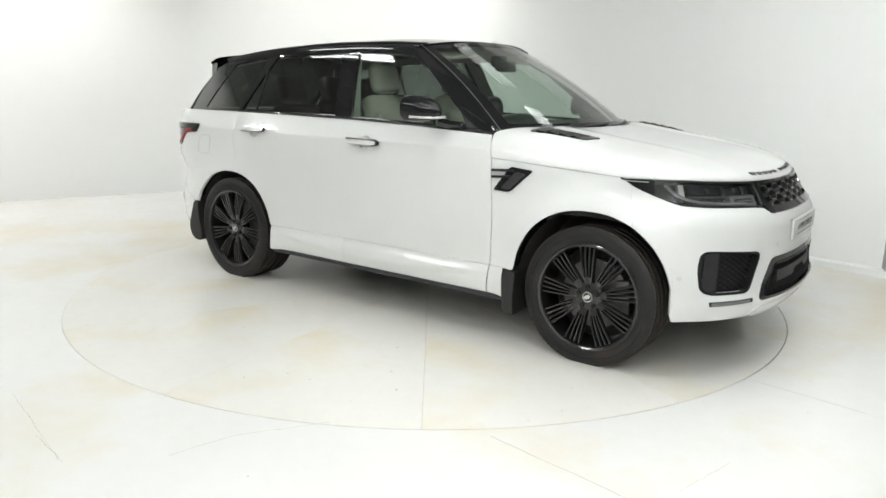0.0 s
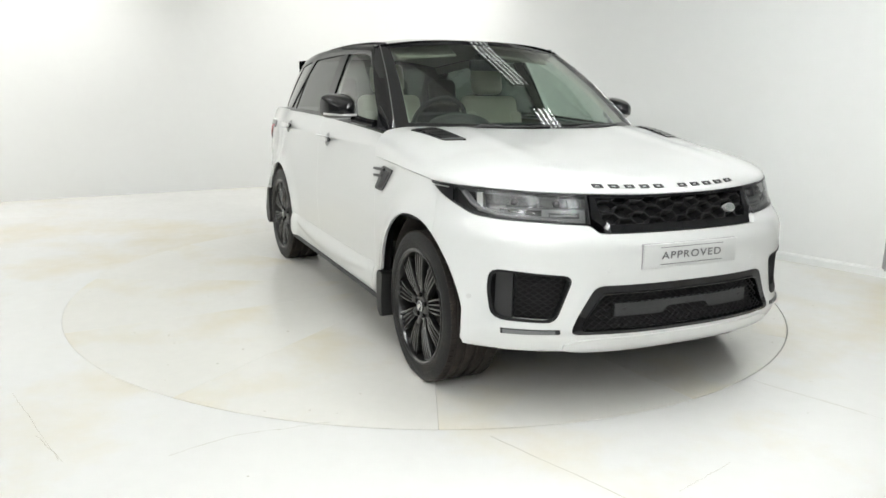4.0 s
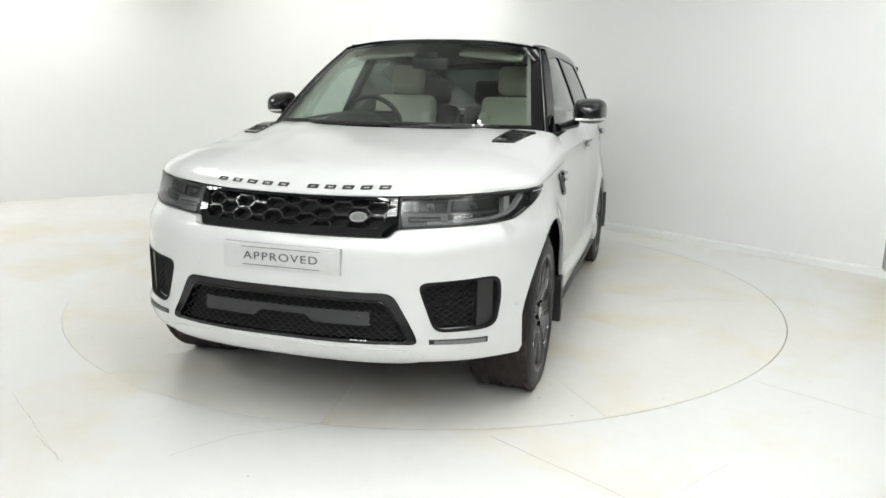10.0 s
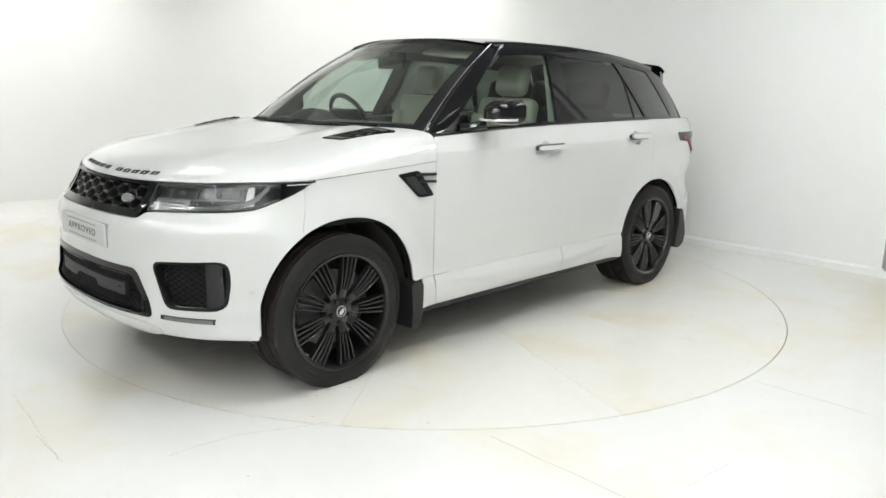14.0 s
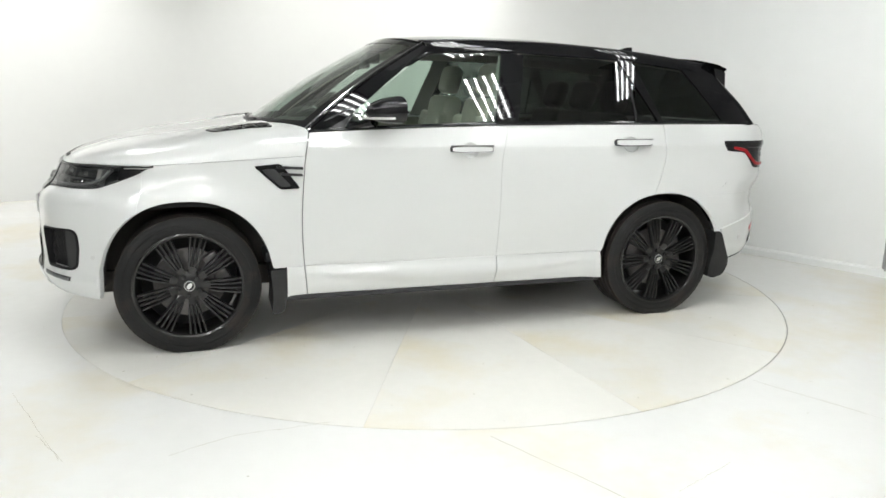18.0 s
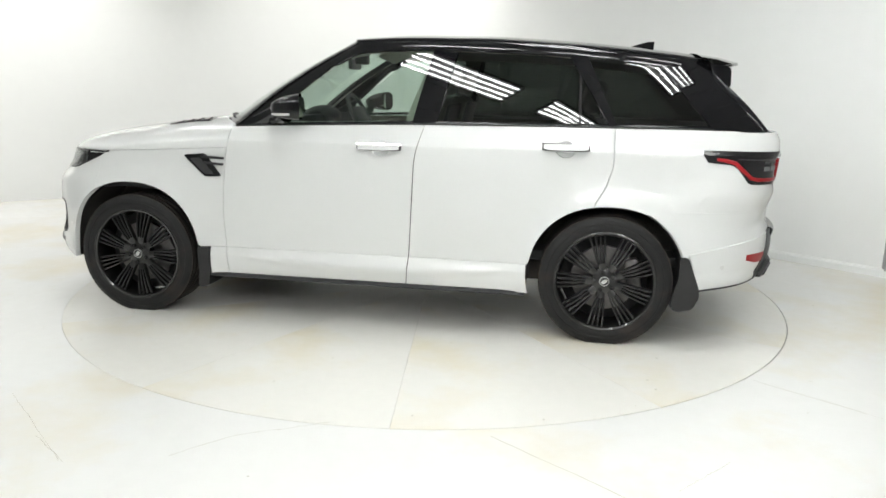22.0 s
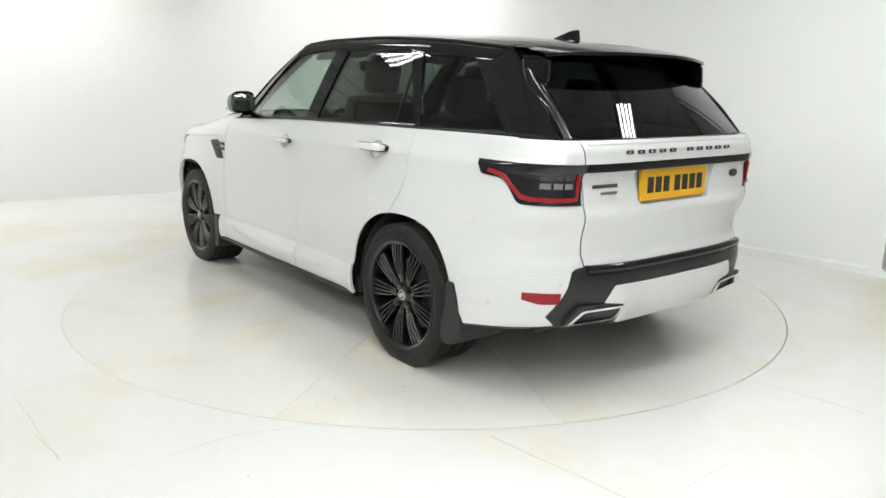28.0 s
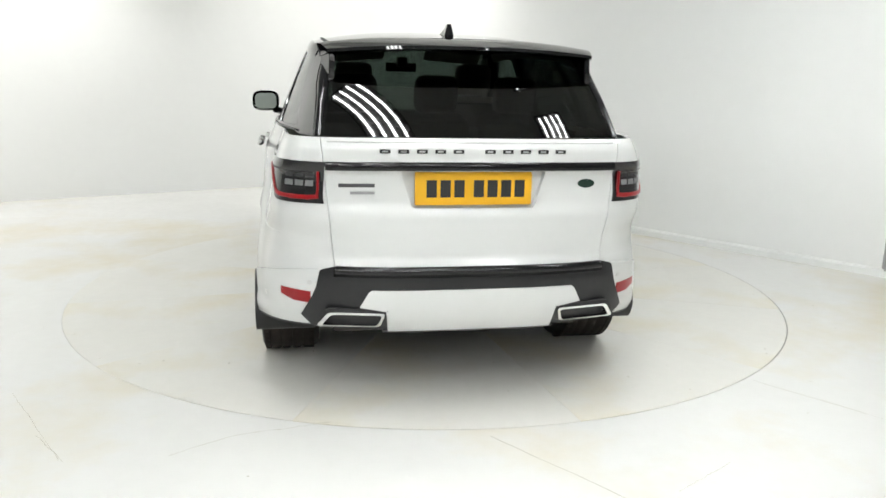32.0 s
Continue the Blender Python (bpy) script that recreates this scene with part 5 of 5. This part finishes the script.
# door handles
for x, z in ((-0.130, 1.094), (-1.203, 1.121)):
    bm = bmesh.new()
    n = 16
    grid(bm, lambda u, v: side(x + lerp(-0.131, 0.131, u), z + (0.0165 * math.cos(2 * math.pi * v)) * (1 - 0.25 * abs(2 * u - 1) ** 6), 0.026 + 0.010 * math.sin(2 * math.pi * v) + 0.010 * math.sin(math.pi * u)), n, 12)
    hs = both("door_handle", bm, SATIN, car, "white door handle edged in dark chrome")
    for sg, h in zip((1, -1), hs):
        bm = bmesh.new()
        solid(bm, lambda p, q, d: (lambda w: Vector((w.x, w.y * sg, w.z)))(side(p, q, d)), x - 0.122, x + 0.122, lambda p: z - 0.0138 * (1 - 0.3 * abs((p - x) / 0.122) ** 6), lambda p: z + 0.0112 * (1 - 0.3 * abs((p - x) / 0.122) ** 6), 14, 3, 0.03, 0.047)
        part("handle_insert", bm, WHITE, h, "white handle insert")
        bm = bmesh.new()
        solid(bm, lambda p, q, d: (lambda w: Vector((w.x, w.y * sg, w.z)))(side(p, q, d)), x - 0.132, x + 0.132, lambda p: z + 0.0125, lambda p: z + 0.0165, 14, 1, 0.02, 0.044)
        part("handle_chrome", bm, CHROME, h, "chrome strip")

# front wing vents
VB = [(1.106, 1.014), (0.962, 1.027), (0.857, 0.890), (0.966, 0.886)]
vs = put2("wing_vent", lambda bm: slab(bm, rounded(VB, 0.020), side, (-0.01, 0.008)), GLOSSBLACK, car, "black side vent with two fins", smooth=False)
for sg, vv in zip((1, -1), vs):
    sd = lambda p, q, d, sg=sg: (lambda w: Vector((w.x, w.y * sg, w.z)))(side(p, q, d))
    for (xa, za), (xb, zb) in (((0.985, 1.010), (0.842, 1.000)), ((0.965, 0.974), (0.846, 0.963))):
        put("fin", lambda bm: slab(bm, [(xa, za + 0.004), (xb, zb + 0.007), (xb, zb - 0.007), (xa, za - 0.012)], sd, (0.0, 0.016)), SATIN, vv, smooth=False)
    put("vent_insert", lambda bm: slab(bm, rounded([(1.065, 0.995), (0.995, 1.000), (0.905, 0.902), (0.965, 0.900)], 0.015), sd, (0.0, 0.0105)), TRIM, vv, smooth=False)

# mud flaps
FLAP_F = [(1.034, 0.446), (0.948, 0.444), (0.947, 0.380), (0.950, 0.292), (0.962, 0.200), (1.030, 0.188), (1.022, 0.30)]
FLAP_R = [(-1.868, 0.544), (-1.914, 0.540), (-1.944, 0.46), (-1.980, 0.368), (-1.986, 0.318), (-1.955, 0.245), (-1.875, 0.224), (-1.836, 0.236), (-1.838, 0.316), (-1.866, 0.414)]


def flap(bm, poly, y0, y1):
    slab(bm, rounded(poly, 0.02), lambda x, z, d: Vector((x, d, z)), (y0, y1))
    bmesh.ops.bevel(bm, geom=[e for e in bm.edges if abs(e.verts[0].co.y - e.verts[1].co.y) < 1e-6], offset=0.004, segments=2, affect="EDGES")


put2("mud_flap", lambda bm: flap(bm, FLAP_F, 0.70, 1.003), FLAPRUBBER, car, "black front mud flap")
put2("mud_flap", lambda bm: flap(bm, FLAP_R, 0.70, 0.992), FLAPRUBBER, car, "black rear mud flap")

# chrome line under the windows, door-sill crease strips
put2("waist_chrome", lambda bm: tube(bm, [Vector((x, green_y(x, belt(x)) + 0.012, belt(x) + 0.006)) for x in [lerp(0.80, -2.02, k / 40) for k in range(41)]], 0.0036, 6), SATIN, car, "dark waist moulding")

# filler flap on the car's right
bm = bmesh.new()
sdr = lambda p, q, d: (lambda w: Vector((w.x, -w.y, w.z)))(side(p, q, d))
fl = rounded([(-1.80, 1.05), (-1.95, 1.045), (-1.95, 0.91), (-1.80, 0.905)], 0.04)
tube(bm, [sdr(a, b, 0.0005) for a, b in split(fl, 0.03)], 0.0016, 4, closed=True)
part("filler_flap", bm, STEEL, car, "faint outline of the fuel filler flap")

# tail lamps
tl_lo = curve([(-2.46, 0.947), (-2.235, 0.949), (-2.213, 0.958), (-2.160, 1.018), (-2.134, 1.045), (-2.10, 1.056), (-2.03, 1.061), (-1.985, 1.066), (-1.958, 1.078), (-1.945, 1.108)])
ST0, ST1 = s_tail_x(-1.945, 1.05), s_tail(0.656, 1.05)
lamps = put2("tail_lamp", lambda bm: solid(bm, skin, ST0, ST1, lambda s: tl_lo(skin(s, 1.05).x), lambda s: 1.130, 36, 8, -0.01, 0.006), SMOKED, car, "smoked tail lamp with red light band")
for sg, lp in zip((1, -1), lamps):
    sk = lambda s, z, d, sg=sg: (lambda w: Vector((w.x, w.y * sg, w.z)))(skin(s, z, d))
    sxt = lambda x: s_tail_x(x, 1.05)
    band = [(sxt(-2.025), 1.086), (sxt(-2.08), 1.078), (sxt(-2.130), 1.066), (sxt(-2.175), 1.024), (sxt(-2.222), 0.984), (sxt(-2.262), 0.975), (s_tail(0.79, 1.0), 0.974), (s_tail(0.72, 1.0), 0.974), (s_tail(0.684, 1.0), 0.978), (s_tail(0.679, 1.03), 1.01), (s_tail(0.679, 1.1), 1.092)]
    put("red_band", lambda bm: tube(bm, [sk(s, z, 0.007) for s, z in band], [0.009, 0.011, 0.012, 0.012, 0.0115, 0.011, 0.011, 0.011, 0.011, 0.011, 0.010], 8, flat=0.6), REDLENS, lp, "red light band")
    for k in range(3):
        s0 = s_tail(0.815 - k * 0.042, 1.05)
        s1 = s_tail(0.782 - k * 0.042, 1.05)
        put("clear_element", lambda bm: solid(bm, sk, s0, s1, lambda s: 1.022, lambda s: 1.047, 3, 2, 0.0, 0.0085), LAMPPALE, lp, "clear lamp element")
        put("clear_element", lambda bm: solid(bm, sk, s0, s1, lambda s: 1.060, lambda s: 1.078, 3, 2, 0.0, 0.0085), GREYTRIM, lp, "clear lamp element")
    put("inner_line", lambda bm: tube(bm, [sk(lerp(s_tail(0.87, 1.08), s_tail(0.70, 1.08), k / 8), 1.088, 0.006) for k in range(9)], 0.004, 5), SATIN, lp)

# tailgate furniture
def gate_face(y, z, d):
    return Vector((tail(y, 1.128).x - d + (z - 1.11) * 0.12 + 9.0 * (z - 1.1125) ** 2, y, z))


strip = put("tailgate_strip", lambda bm: solid(bm, gate_face, -0.651, 0.651, lambda y: 1.094, lambda y: 1.131, 60, 8, -0.03, 0.006), GLOSSBLACK, car, "gloss black strip across the tailgate")
badge_marks(tail, tailgate, 0.008, 0.070, 0.080, 1.177, 0.046, 0.016)
put("plate_recess", lambda bm: [ring(bm, tail, RECESS, [(y * 0.97, 1.006 + (z - 1.006) * 0.95) for y, z in RECESS], -0.048, 0.0005, 3), slab(bm, RECESS, tail, (-0.052, -0.046))], WHITE, tailgate, "white recess for the number plate")
rp = put("rear_plate", lambda bm: slab(bm, rounded([(0.264, 1.086), (-0.264, 1.086), (-0.264, 0.940), (0.264, 0.940)], 0.008), lambda y, z, d: Vector((-2.400 - d + (z - 1.0) * 0.02, y, z)), (0.0, 0.012)), YELLOW, car, "yellow rear number plate with dark marks", smooth=False)
PW = 0.046
for y in (0.190, 0.128, 0.066, -0.022, -0.084, -0.146, -0.208):
    put("plate_mark", lambda bm: slab(bm, [(y + PW / 2, 1.050), (y - PW / 2, 1.050), (y - PW / 2, 0.974), (y + PW / 2, 0.974)], lambda p, q, d: Vector((-2.400 - d + (q - 1.0) * 0.02, p, q)), (0.011, 0.0135)), INK, rp, smooth=False)
put("badge_bar", lambda bm: slab(bm, [(0.595, 1.036), (0.440, 1.036), (0.440, 1.020), (0.595, 1.020)], tail, (-0.001, 0.005)), LAMPGREY, tailgate, smooth=False)
put("badge_bar", lambda bm: slab(bm, [(0.545, 1.002), (0.440, 1.002), (0.440, 0.990), (0.545, 0.990)], tail, (-0.001, 0.005)), STEEL, tailgate, smooth=False)
put("rear_emblem", lambda bm: oval(bm, tail, -0.520, 1.034, 0.040, 0.020, -0.002, 0.006), EMBLEM, tailgate, "dark oval emblem")
put("gate_lip", lambda bm: tube(bm, [tail(lerp(-0.64, 0.64, k / 30), 1.215, 0.002) for k in range(31)], 0.004, 6), WHITE, tailgate)

# rear bumper furniture
B_OUT = [(0.612, 0.668), (-0.612, 0.668), (-0.672, 0.655), (-0.694, 0.560), (-0.758, 0.436), (-0.71, 0.388), (0.71, 0.388), (0.758, 0.436), (0.694, 0.560), (0.672, 0.655)]


def span(poly):
    """Lower and upper edge of a polygon as functions of its first coordinate."""
    def f(y, top):
        zs = []
        for i, a in enumerate(poly):
            b = poly[i - 1]
            if min(a[0], b[0]) - 1e-9 <= y <= max(a[0], b[0]) + 1e-9 and abs(a[0] - b[0]) > 1e-9:
                t = (y - a[0]) / (b[0] - a[0])
                zs.append(a[1] + (b[1] - a[1]) * t)
        return max(zs) if top else min(zs)
    return (lambda y: f(y, False)), (lambda y: f(y, True))


lo, hi = span(B_OUT)
val = put("bumper_valance", lambda bm: solid(bm, tail, -0.7579, 0.7579, lo, hi, 90, 8, -0.004, 0.015), SATIN, car, "dark gloss rear bumper surround")
put("bumper_step", lambda bm: solid(bm, tail, -0.612, 0.612, lambda y: 0.628, lambda y: 0.668, 50, 3, 0.0, 0.024), GLOSSBLACK, val, "gloss black bumper step")
P2 = [(0.462, 0.572), (-0.462, 0.572), (-0.505, 0.496), (-0.388, 0.478), (-0.3875, 0.380), (0.3875, 0.380), (0.388, 0.478), (0.505, 0.496)]
lo2, hi2 = span(P2)
skid = put("rear_skid_plate", lambda bm: solid(bm, tail, -0.5049, 0.5049, lo2, hi2, 80, 6, 0.0, 0.023), WHITE, car, "white centre panel of the rear bumper")
put("skid_edge", lambda bm: solid(bm, tail, -0.40, 0.40, lambda y: 0.358 - 0.010 * max(0.0, math.cos(y * 2 * math.pi / 0.26)), lambda y: 0.3785, 60, 2, -0.05, 0.016), TRIM, skid, "black scalloped lower edge")
for y in (-0.20, 0.0, 0.20):
    put("skid_rib", lambda bm: solid(bm, tail, y - 0.035, y + 0.035, lambda p: 0.372, lambda p: 0.392, 4, 2, -0.02, 0.017), TRIM, skid)
for sg in (1, -1):
    ft = (lambda y, z, d: tail(y, z, d)) if sg > 0 else (lambda y, z, d: tail(-y, z, d))
    fe = lambda y, z, d, ft=ft: Vector((lerp(ft(y, z, d).x, ft(0.42, z, d).x, 0.35), ft(y, z, d).y, z))
    E_OUT = [(0.690, 0.392), (0.634, 0.471), (0.392, 0.466), (0.416, 0.388)]
    E_IN = [(0.664, 0.402), (0.622, 0.459), (0.406, 0.455), (0.427, 0.399)]
    ex = put("exhaust_tip", lambda bm: ring(bm, fe, rounded(E_OUT, 0.02, 3), rounded(E_IN, 0.015, 3), -0.06, 0.034, 1), CHROME, car, "chrome trapezoid exhaust tip")
    put("exhaust_inside", lambda bm: slab(bm, E_IN, fe, (-0.06, -0.052)), MESHBLACK, ex, smooth=False)
    put("exhaust_pipe", lambda bm: tube(bm, [fe(0.525 + 0.052 * math.cos(2 * math.pi * k / 20), 0.428 + 0.021 * math.sin(2 * math.pi * k / 20), -0.030) for k in range(20)], 0.005, 6, closed=True), STEEL, ex, "grey inner pipe")
    put("exhaust_surround", lambda bm: ring(bm, fe, rounded([(0.704, 0.386), (0.650, 0.488), (0.374, 0.482), (0.395, 0.372)], 0.025, 3), rounded(E_OUT, 0.02, 3), -0.06, 0.024, 1), TRIM, ex, "black exhaust surround")
    put("rear_reflector", lambda bm: solid(bm, ft, 0.716, 0.845, lambda y: 0.498 + max(0, y - 0.79) * 0.35, lambda y: 0.550, 12, 3, 0.0, 0.013), REDLENS, car, "red rear reflector")
    put("parking_sensor", lambda bm: oval(bm, ft, 0.72, 0.590, 0.010, 0.010, 0.0, 0.0115), SILVER, car)
put2("parking_sensor", lambda bm: oval(bm, side, -2.10, 0.485, 0.012, 0.012, 0.0, 0.0115), SILVER, car)

put2("bumper_seam", lambda bm: tube(bm, [side(lerp(-1.80, -2.20, k / 14), 0.785 + 0.004 * k / 14, 0.0006) for k in range(15)], 0.0016, 4), WHITE, car, "fine panel seam")
put("step_edge", lambda bm: tube(bm, [tail(lerp(-0.605, 0.605, k / 40), 0.654, 0.010) for k in range(41)], 0.021, 12), GLOSSBLACK, val, "rounded gloss black step edge")
# roof fin
put("roof_fin", lambda bm: slab(bm, [(-1.54, 1.712), (-1.62, 1.742), (-1.69, 1.760), (-1.730, 1.762), (-1.726, 1.700)], lambda x, z, d: Vector((x, d * (1.0 if z < 1.73 else 0.35), z)), (-0.026, 0.026)), GLOSSBLACK, car, "black shark-fin aerial", smooth=False)
put2("roof_gutter", lambda bm: tube(bm, [roof(k / 30, 0.955, 0.004) for k in range(31)], 0.006, 5), SATIN, car, "dark roof channel")
put2("pillar_highlight", lambda bm: tube(bm, [edge[k] + Vector((0.004, 0.004, 0.004)) for k in range(13)], 0.0028, 5), CHROME, car, "bright strip along the windscreen edge")

# ---- cabin ----
PILLARGREY = mat("pillar_lining_grey", (0.26, 0.27, 0.23), 0.8, vary=0.06, scale=30)
DOORCARD = mat("door_lining", (0.16, 0.155, 0.12), 0.7, vary=0.08, scale=20)
put("cabin_floor", lambda bm: box(bm, -2.25, 1.05, -0.80, 0.80, 0.44, 0.50, 0.01), DASH, car)
put("dashboard", lambda bm: grid(bm, lambda u, v: Vector(((1.03, 1.0, 0.80, 0.60, 0.55, 0.60)[round(u * 5)] - 0.18 * abs(v * 2 - 1) ** 2.4 * (1 - u), (v * 2 - 1) * 0.78, (1.165, 1.185, 1.225, 1.235, 1.10, 0.70)[round(u * 5)])), 5, 20), DASH, car, "dark dashboard")
put("instrument_cowl", lambda bm: bmesh.ops.create_uvsphere(bm, u_segments=20, v_segments=10, radius=1.0, matrix=Matrix.Translation((0.66, -0.36, 1.225)) @ Matrix.Diagonal((0.13, 0.20, 0.070, 1))), DASH, car)
put("centre_console", lambda bm: box(bm, -0.55, 0.62, -0.14, 0.14, 0.48, 0.86, 0.03), DASH, car)
put("defroster_panel", lambda bm: box(bm, 0.62, 0.70, -0.12, 0.12, 0.95, 1.14, 0.02), GLOSSBLACK, car)
sw = put("steering_wheel", lambda bm: tube(bm, [Matrix.Translation((0.36, -0.36, 1.22)) @ pose(0, 0, 0, 0, -62, 0) @ Vector((0.18 * math.cos(2 * math.pi * k / 32), 0.18 * math.sin(2 * math.pi * k / 32), 0)) for k in range(32)], 0.016, 8, closed=True), DASH, car, "dark steering wheel")
put("wheel_boss", lambda bm: box(bm, -0.075, 0.075, -0.16, 0.16, -0.02, 0.02, 0.015, m=Matrix.Translation((0.37, -0.36, 1.22)) @ pose(0, 0, 0, 0, -62, 0)), DASH, sw)


REARSEAT = mat("charcoal_leather", (0.035, 0.034, 0.032), 0.5, vary=0.1, scale=16, bump=0.2, bscale=350)


def seat(x, y, w=0.52, back=0.62, rake=14, head=True, hide=CREAM, tone="cream"):
    m0 = Matrix.Translation((x, y, 0.0))
    s = put("seat", lambda bm: box(bm, -0.26, 0.28, -w / 2, w / 2, 0.58, 0.78, 0.05, 3, m=m0), hide, car, tone + " leather seat")
    mb = m0 @ Matrix.Translation((-0.26, 0, 0.74)) @ pose(0, 0, 0, 0, -rake, 0)
    put("backrest", lambda bm: box(bm, -0.07, 0.07, -w * 0.47, w * 0.47, 0.0, back, 0.055, 3, m=mb), hide, s, tone + " leather backrest")
    put("bolster", lambda bm: box(bm, 0.02, 0.11, -w * 0.47, -w * 0.30, 0.05, back * 0.8, 0.03, 3, m=mb), hide, s)
    put("bolster", lambda bm: box(bm, 0.02, 0.11, w * 0.30, w * 0.47, 0.05, back * 0.8, 0.03, 3, m=mb), hide, s)
    if head:
        put("headrest", lambda bm: box(bm, -0.055, 0.06, -0.125, 0.125, back + 0.015, back + 0.225, 0.052, 4, m=mb), hide, s, tone + " headrest")
        for q in (-0.06, 0.06):
            put("headrest_post", lambda bm: tube(bm, [mb @ Vector((0, q, back - 0.03)), mb @ Vector((0, q, back + 0.05))], 0.008, 6), CHROME, s)
    put("back_shell", lambda bm: box(bm, -0.085, -0.06, -w * 0.46, w * 0.46, 0.02, back - 0.02, 0.012, 2, m=mb), DASH, s, "dark seat back shell")
    return s


seat(0.0, -0.41, 0.50, 0.66)
seat(0.0, 0.41, 0.50, 0.66)
for y in (-0.46, 0.0, 0.46):
    seat(-0.88, y, 0.45 if y else 0.42, 0.58, 18, True, REARSEAT, "charcoal")
put("seat_back_panel", lambda bm: box(bm, -1.36, -1.34, -0.66, 0.66, 0.7, 1.22, 0.01, m=Matrix.Translation((0.02, 0, 0))), DASH, car, "dark rear seat backs")
put("load_cover", lambda bm: box(bm, -2.15, -1.28, -0.66, 0.66, 1.14, 1.16, 0.005), DASH, car, "dark load cover")
for sg in (1, -1):
    put("door_card", lambda bm: grid(bm, lambda u, v: Vector((lerp(0.78, -1.35, u), sg * (green_y(lerp(0.78, -1.35, u), 1.235) - 0.03 - 0.035 * math.sin(math.pi * v)), lerp(1.205, 0.55 if u < 0.8 else 0.90, v))), 20, 6), DOORCARD, car, "olive-grey door lining")
    put("pillar_lining", lambda bm: grid(bm, lambda u, v: wind(lerp(0.06, 0.97, u), 0.5 + sg * lerp(0.488, 0.445, v), -0.02 - 0.03 * v), 10, 2), HEADLINER, car, "pale pillar lining")
    put("pillar_lining", lambda bm: grid(bm, lambda u, v: Vector((lerp(-0.30, -0.45, u) + lerp(0.05, -0.07, v), sg * (green_y(-0.4, lerp(1.22, 1.66, u)) - 0.03), lerp(1.22, 1.66, u))), 6, 2), PILLARGREY, car, "grey-green pillar lining")
put2("roof_side_lining", lambda bm: grid(bm, lambda u, v: green(lerp(0.08, -1.85, u), lerp(roof_side(lerp(0.08, -1.85, u)) + 0.006, roof_side(lerp(0.08, -1.85, u)) - 0.055, v), -0.03), 30, 2), HEADLINER, car, "pale roof edge lining")
for sg in (1, -1):
    put("sun_visor", lambda bm: box(bm, -0.085, 0.085, -0.21, 0.21, -0.011, 0.011, 0.010, m=Matrix.Translation((0.085, sg * 0.36, 1.668)) @ pose(0, 0, 0, sg * -5, 22, 0)), CREAM, car, "cream folded sun visor")
put("cabin_mirror", lambda bm: box(bm, 0.285, 0.315, -0.12, 0.12, 1.555, 1.625, 0.012), SATIN, car, "dark interior mirror")
put("mirror_stem", lambda bm: box(bm, 0.20, 0.29, -0.04, 0.04, 1.59, 1.665, 0.012), SATIN, car)



# ---- movement ----
def motions():
    disc, moved = [], []
    for t, a in HEADING:
        turn = pose(0, 0, 0, 0, 0, a)
        disc.append((t, turn))
        moved.append((t, turn @ Matrix.Translation(CAR_OFF)))
    walk(turntable, disc)
    walk(car, moved)


motions()
